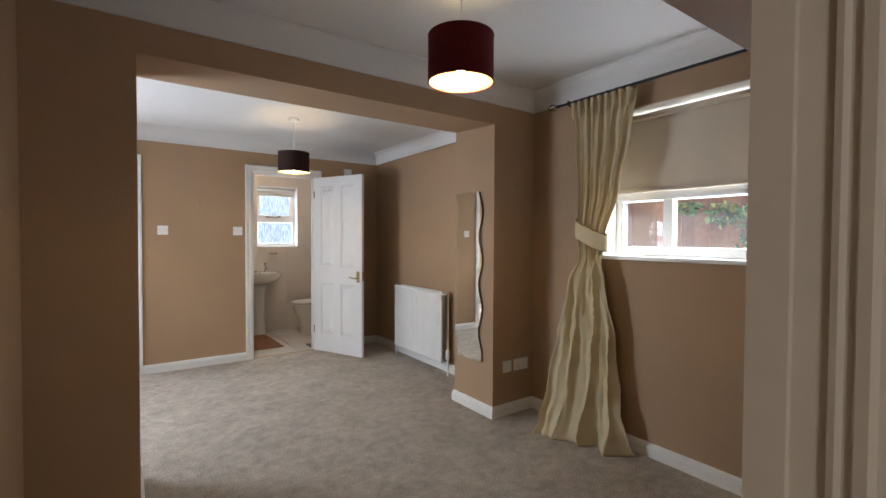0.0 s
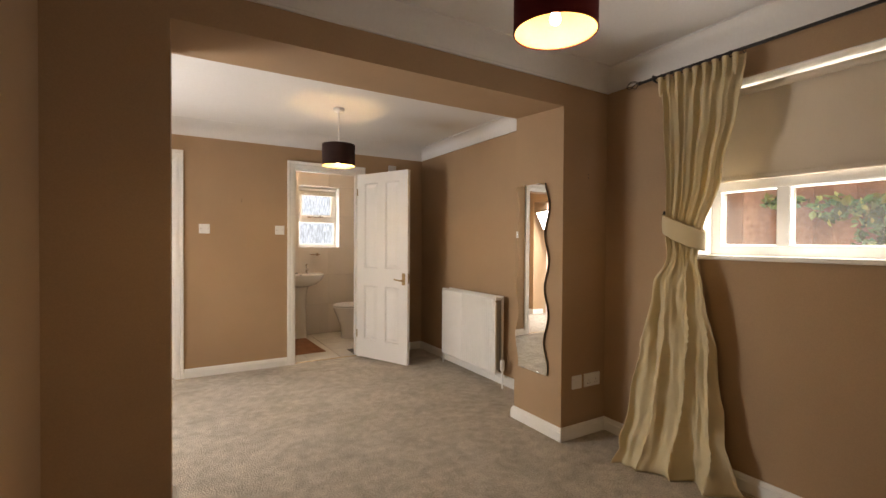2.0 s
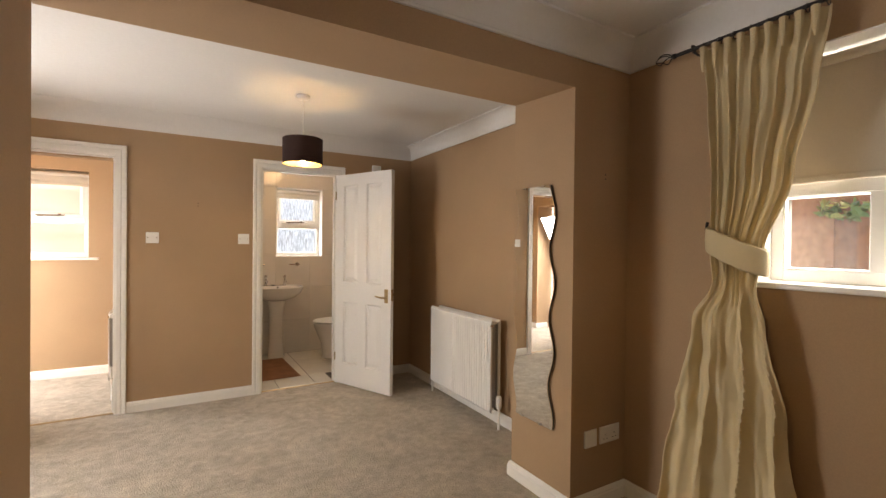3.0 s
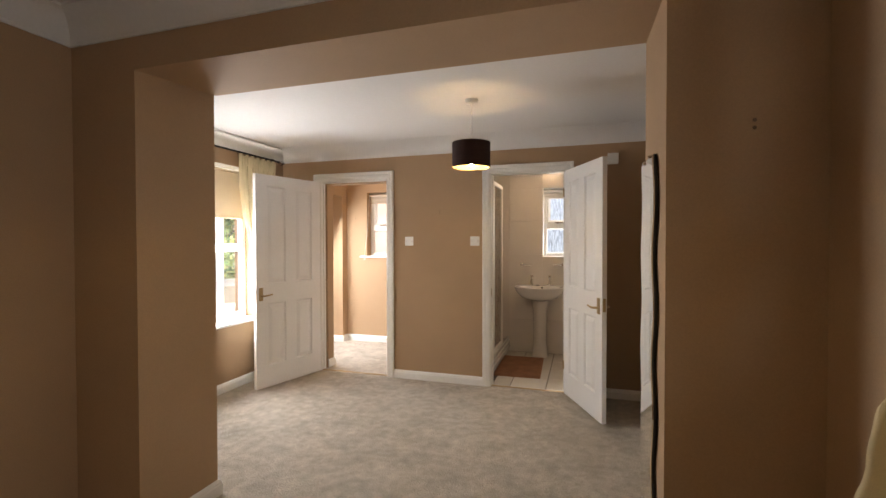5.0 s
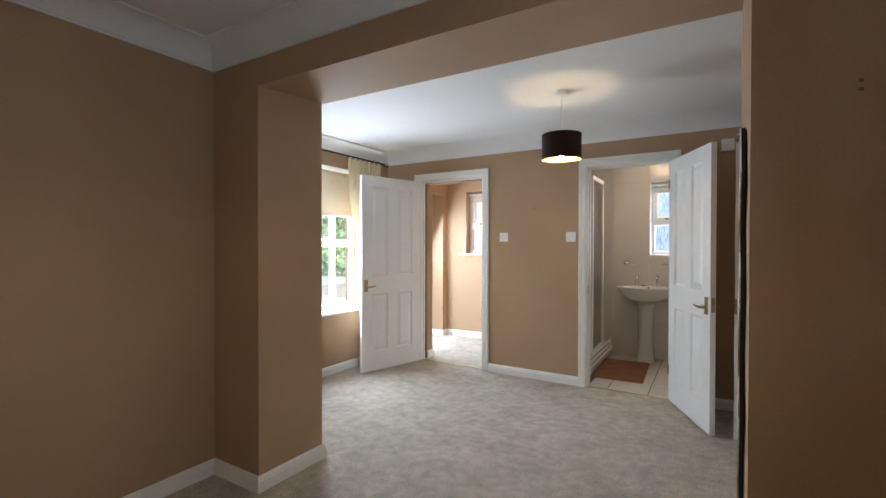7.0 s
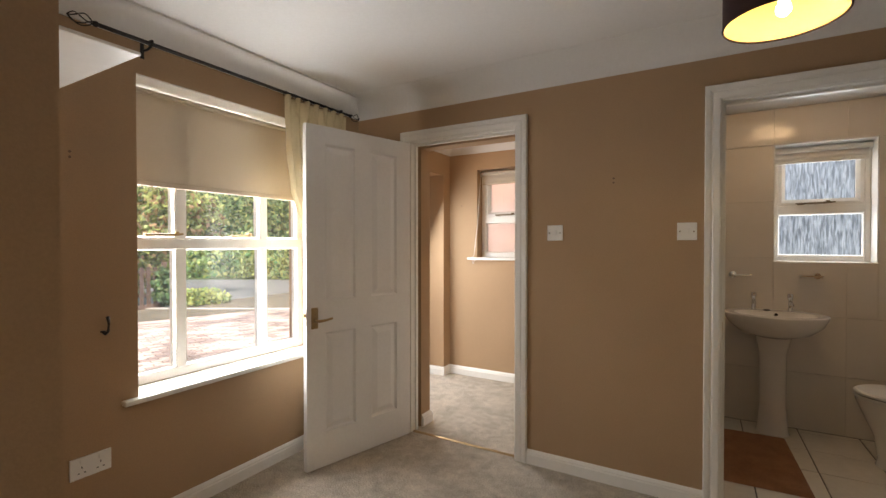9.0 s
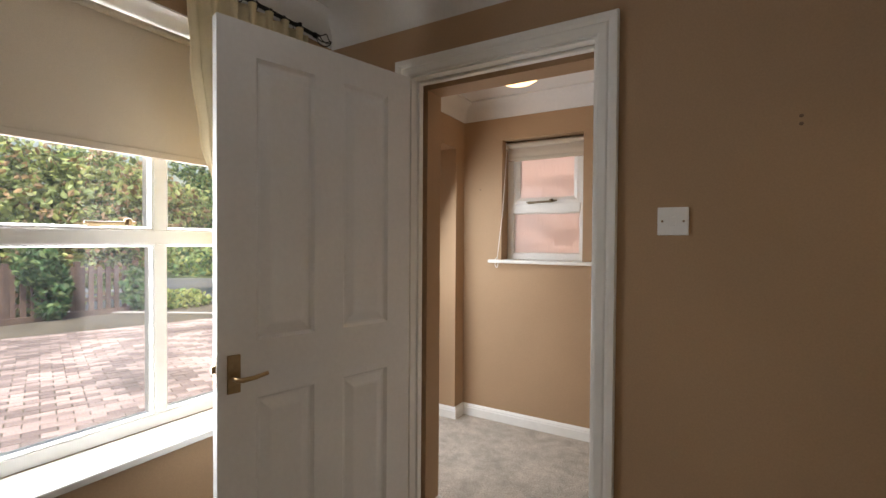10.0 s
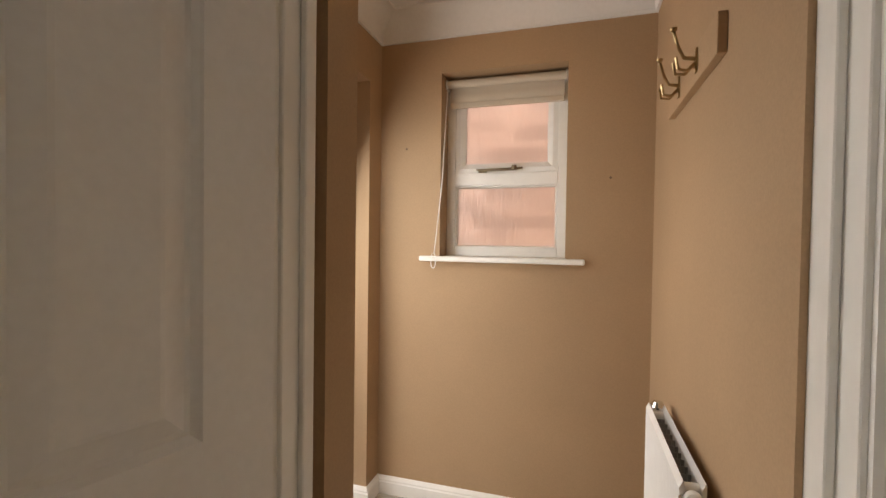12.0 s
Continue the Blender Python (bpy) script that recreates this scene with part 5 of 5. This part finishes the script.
leaves("far_hedge", [(spot(-12 + 1.8 * i, 9.6 + 0.5 * math.sin(i * 1.9), 0.55 + 0.3 * math.sin(i * 2.7)), (1.3, 1.2, 1.05 + 0.3 * math.sin(i * 1.3))) for i in range(16)], 14000, 0.20, [LEAF_MID, LEAF_DK, LEAF_YEL], "clipped green hedge across the road", "hedge", "stuff", 6)
leaves("gold_shrub", [(spot(-2.2, 9.2, 0.5), (0.9, 0.9, 1.0)), (spot(-0.8, 9.4, 0.35), (0.7, 0.7, 0.8))], 2200, 0.17, [LEAF_YEL, LEAF_RED], "golden shrub at the road side", "shrub", "stuff", 7)


def tree(x, y, h, r, seed, label):
    e = empty("tree", pose(x, y, GZ), label, "tree", "trees across the road")
    rnd = random.Random(seed)
    bm = tube([(0, 0, -0.05), (0.05, 0.02, h * 0.25), (0.0, 0.08, h * 0.5), (0.05, 0.0, h * 0.8)], [0.16, 0.12, 0.09, 0.03], 10)
    for k in range(7):
        a, z = rnd.uniform(0, 6.28), h * rnd.uniform(0.3, 0.65)
        tube([(0, 0, z), (0.4 * r * math.cos(a), 0.4 * r * math.sin(a), z + 0.14 * h), (0.8 * r * math.cos(a), 0.8 * r * math.sin(a), z + 0.2 * h)], [0.06, 0.04, 0.015], 7, bm)
    part("trunk", bm, BARK, e, "", True)
    spots = [((rnd.uniform(-0.7, 0.7) * r, rnd.uniform(-0.7, 0.7) * r, h * rnd.uniform(0.42, 0.95)), (r * rnd.uniform(0.35, 0.6),) * 2 + (r * rnd.uniform(0.3, 0.5),)) for _ in range(13)]
    leaves("crown", spots, 5200, 0.22, [LEAF_MID, LEAF_DK, LEAF_YEL], "", "", "", seed, 0.0, e)
    return e


for k, (a, c, h, r) in enumerate(((-11, 13, 5.2, 2.2), (-6.5, 14.5, 5.6, 2.4), (-3.2, 13.2, 4.6, 2.1), (-0.4, 12.6, 4.2, 1.9), (2.6, 15, 4.3, 1.9), (7.5, 13.5, 5.0, 2.2))):
    p = spot(a, c, 0)
    tree(p[0], p[1], h, r, 20 + k, "leafy broad green tree across the road")

house = empty("house", Matrix.Translation(Vector(spot(3.5, 24, GZ))) @ pose(0, 0, 0, 0, 0, 30), "pale house with a dark slate roof in the distance", "house")
part("wall", B(-5, 5, -3, 3, -0.1, 3.0), RENDERW, house)
bm = bmesh.new()
vs = [bm.verts.new(p) for p in ((-5.4, -3.5, 2.9), (5.4, -3.5, 2.9), (5.4, 3.5, 2.9), (-5.4, 3.5, 2.9), (-5.4, 0, 5.2), (5.4, 0, 5.2))]
for f in ((0, 1, 5, 4), (2, 3, 4, 5), (0, 4, 3), (1, 2, 5), (0, 3, 2, 1)):
    bm.faces.new([vs[i] for i in f])
part("roof", bm, ROOFT, house)
for x in (-3, 0, 3):
    wn = part("window", B(x - 0.55, x + 0.55, -3.04, -2.98, 1.0, 2.2), GLOSS, house)
    part("pane", B(x - 0.47, x + 0.47, -3.05, -3.0405, 1.08, 2.12), DARKFILL, wn)

# ---- outside: garden fence by the side window ----
gf = empty("board_fence", pose(4.35, 0, GZ), "red-brown close-board garden fence with ivy", "fence", kind="structure")
for i in range(34):
    y = -0.9 + i * 0.118
    part("board", B(0.0 + 0.008 * (i % 2), 0.018 + 0.008 * (i % 2), y, y + 0.125, 0.0, 2.25), BOARD, gf)
for z in (0.35, 1.85):
    part("rail", B(0.03, 0.075, -0.9, 3.1, z, z + 0.08, 0.004, 1), BOARD, gf)
for y in (-0.6, 1.2, 3.0):
    part("post", B(0.028, 0.12, y - 0.05, y + 0.05, -0.05, 2.35, 0.006, 1), BOARD, gf)
leaves("ivy", [((4.25, 1.80, 1.36), (0.07, 0.12, 0.22)), ((4.25, 1.66, 1.45), (0.09, 0.22, 0.20)), ((4.25, 1.42, 1.42), (0.09, 0.20, 0.22)), ((4.27, 1.15, 1.55), (0.08, 0.22, 0.18)), ((4.27, 1.72, 1.30), (0.05, 0.06, 0.22)), ((4.25, 0.8, 1.4), (0.1, 0.3, 0.3)), ((4.25, 2.02, 1.50), (0.07, 0.14, 0.10)), ((4.26, 2.32, 1.56), (0.06, 0.16, 0.06)), ((4.22, 1.3, 1.62), (0.12, 0.3, 0.10))], 1500, 0.062, [LEAF_DK, LEAF_MID, LEAF_YEL], "dark glossy ivy hanging over the board fence", "ivy", "stuff", 9, 0.7)
stems = bmesh.new()
for k in range(6):
    y = 0.9 + 0.16 * k
    tube([(4.335, y, GZ + 0.02), (4.33, y + 0.05 * math.sin(k), 0.6), (4.325, y + 0.09 * math.sin(k * 2), 1.1), (4.31, y + 0.05, 1.5)], 0.005, 5, stems)
tagged(link("ivy_stems", stems, BARK), "thin brown ivy stems climbing the fence", "ivy", kind="stuff")

# ---- outside: neighbour's brick wall behind the hall window ----
nb = empty("brick_wall", pose(-3.2, 8.25, GZ), "pink brick wall of the neighbouring house", "wall", kind="structure")
part("mortar", B(0, 4.3, 0.012, 0.12, -0.05, 4.2), MORTAR, nb)

# made-up sunlit wall, added so the frosted window looks bright
pale = empty("backdrop_wall", pose(1.25, 9.2, GZ), "made-up pale backdrop that brightens the shower room window", "wall", kind="structure")
part("render_coat", B(0, 6.0, 0, 0.2, -0.05, 3.6), RENDERW, pale)
part("coping", B(-0.05, 6.05, -0.04, 0.24, 3.6, 3.68, 0.01), RENDERW, pale)

# ---- pieces ----
# shower room floor tiles
ft = bpy.data.objects["floor_bath"]
TS = 0.33
for i in range(8):
    for j in range(5):
        x0, y0 = 0.62 + i * TS - 0.005, 5.482 + j * TS
        x1, y1 = min(x0 + TS - 0.007, WX1 - 0.014), min(y0 + TS - 0.007, WY1 - 0.014)
        if x1 - x0 < 0.02 or y1 - y0 < 0.02:
            continue
        if y0 < WY0 and (x1 < D2[0] or x0 > D2[1]):
            continue
        if y0 < WY0:
            x0, x1 = max(x0, D2[0] + 0.001), min(x1, D2[1] - 0.001)
        part("tile", B(x0, x1, y0, y1, -0.006, 0.002, 0.0015, 1), TILE, ft)
# wall tiles of the shower room
for nm, kind_ in (("wall_bath_north", "n"), ("wall_bath_east", "e")):
    wl = bpy.data.objects[nm]
    tw, th = 0.40, 0.40
    for j in range(7):
        z0, z1 = j * th + 0.003, min((j + 1) * th - 0.0005, WZ - 0.002)
        if z1 - z0 < 0.02:
            continue
        for i in range(10):
            a0, a1 = (1.39 if kind_ == "n" else WY0) + i * tw, (1.39 if kind_ == "n" else WY0) + (i + 1) * tw - 0.0009
            a1 = min(a1, (WX1 if kind_ == "n" else WY1) - 0.013)
            if a1 - a0 < 0.02:
                continue
            spans = [(a0, a1, z0, z1)]
            if kind_ == "n" and z1 > W4[2] and z0 < W4[3] and a1 > W4[0] and a0 < W4[1]:
                spans = []
                if a0 < W4[0]:
                    spans.append((a0, W4[0], z0, z1))
                if a1 > W4[1]:
                    spans.append((W4[1], a1, z0, z1))
                c0, c1 = max(a0, W4[0]), min(a1, W4[1])
                if z0 < W4[2]:
                    spans.append((c0, c1, z0, W4[2]))
                if z1 > W4[3]:
                    spans.append((c0, c1, W4[3], z1))
            for s0, s1, t0, t1 in spans:
                if s1 - s0 < 0.004 or t1 - t0 < 0.004:
                    continue
                bx = (s0, s1, WY1 - 0.010, WY1 - 0.0005, t0, t1) if kind_ == "n" else (WX1 - 0.010, WX1 - 0.0005, s0, s1, t0, t1)
                part("wall_tile", B(*bx, 0.001, 1), BATHWALL, wl)
# neighbour's bricks: the stretch behind the hall window singly, the rest joined
brick_me = None
rest = []
for j in range(46):
    for i in range(20):
        x, z = i * 0.225 - (0.112 if j % 2 else 0), j * 0.075
        if x < 0 or x > 4.08:
            continue
        if 1.9 < x < 3.6 and 1.1 < z < 2.1:
            if brick_me is None:
                b0 = part("brick", B(0, 0.215, -0.002, 0.012, 0, 0.065, 0.002, 1), BRICKP, nb, "", False, pose(x, 0, z))
                brick_me = b0.data
            else:
                o = new("brick", brick_me)
                o.parent, o.matrix_basis = nb, pose(x, 0, z)
        else:
            rest.append((x, z))
bm = bmesh.new()
for x, z in rest:
    box(bm, x, x + 0.215, -0.002, 0.012, z, z + 0.065)
tagged(part("bricks", bm, BRICKP, nb), kind="stuff")
# paving blocks of the drive in stretcher courses: the nearest singly, the rest joined
blk_me = None
count, verts, faces = 0, [], []
rr = random.Random(5)
u, v = Vector((0.30, 0.954, 0)).normalized(), Vector((-0.954, 0.30, 0)).normalized()
for j in range(70):
    for i in range(58):
        p = Vector((-1.6, 1.2, 0)) + v * (j * 0.108) + u * (i * 0.208 + (0.104 if j % 2 else 0))
        if not (-9.25 < p.x < -1.4 and 2.2 < p.y < 12.5) or (p - EDGE).dot(ACROSS) > -0.12:
            continue
        dz, tilt = rr.uniform(-0.003, 0.003), rr.uniform(-1.2, 1.2)
        near = -3.9 < p.x < -2.9 and 3.4 < p.y < 9.4
        if near and count < 300:
            m = pose(p.x, p.y, GZ + dz, tilt, tilt * 0.6, math.degrees(math.atan2(u.y, u.x)) + rr.uniform(-0.6, 0.6))
            if blk_me is None:
                b0 = part("paving_block", B(0, 0.2, 0, 0.1, -0.05, 0, 0.004, 1), BLOCK, drive, "", False, m)
                blk_me = b0.data
            else:
                o = new("paving_block", blk_me)
                o.parent, o.matrix_basis = drive, m
            count += 1
        else:
            base = len(verts)
            for a, b, z in ((0, 0, -0.02), (0.2, 0, -0.02), (0.2, 0.1, -0.02), (0, 0.1, -0.02), (0.004, 0.004, 0), (0.196, 0.004, 0), (0.196, 0.096, 0), (0.004, 0.096, 0)):
                q = p + u * a + v * b
                verts.append((q.x, q.y, GZ + z + dz))
            faces += [(base + 4, base + 5, base + 6, base + 7)] + [(base + k, base + (k + 1) % 4, base + 4 + (k + 1) % 4, base + 4 + k) for k in range(4)]
me = bpy.data.meshes.new("paving_blocks")
me.from_pydata(verts, [], faces)
me.materials.append(BLOCK)
o = new("paving_blocks", me)
o.parent = drive
tagged(o, kind="stuff")
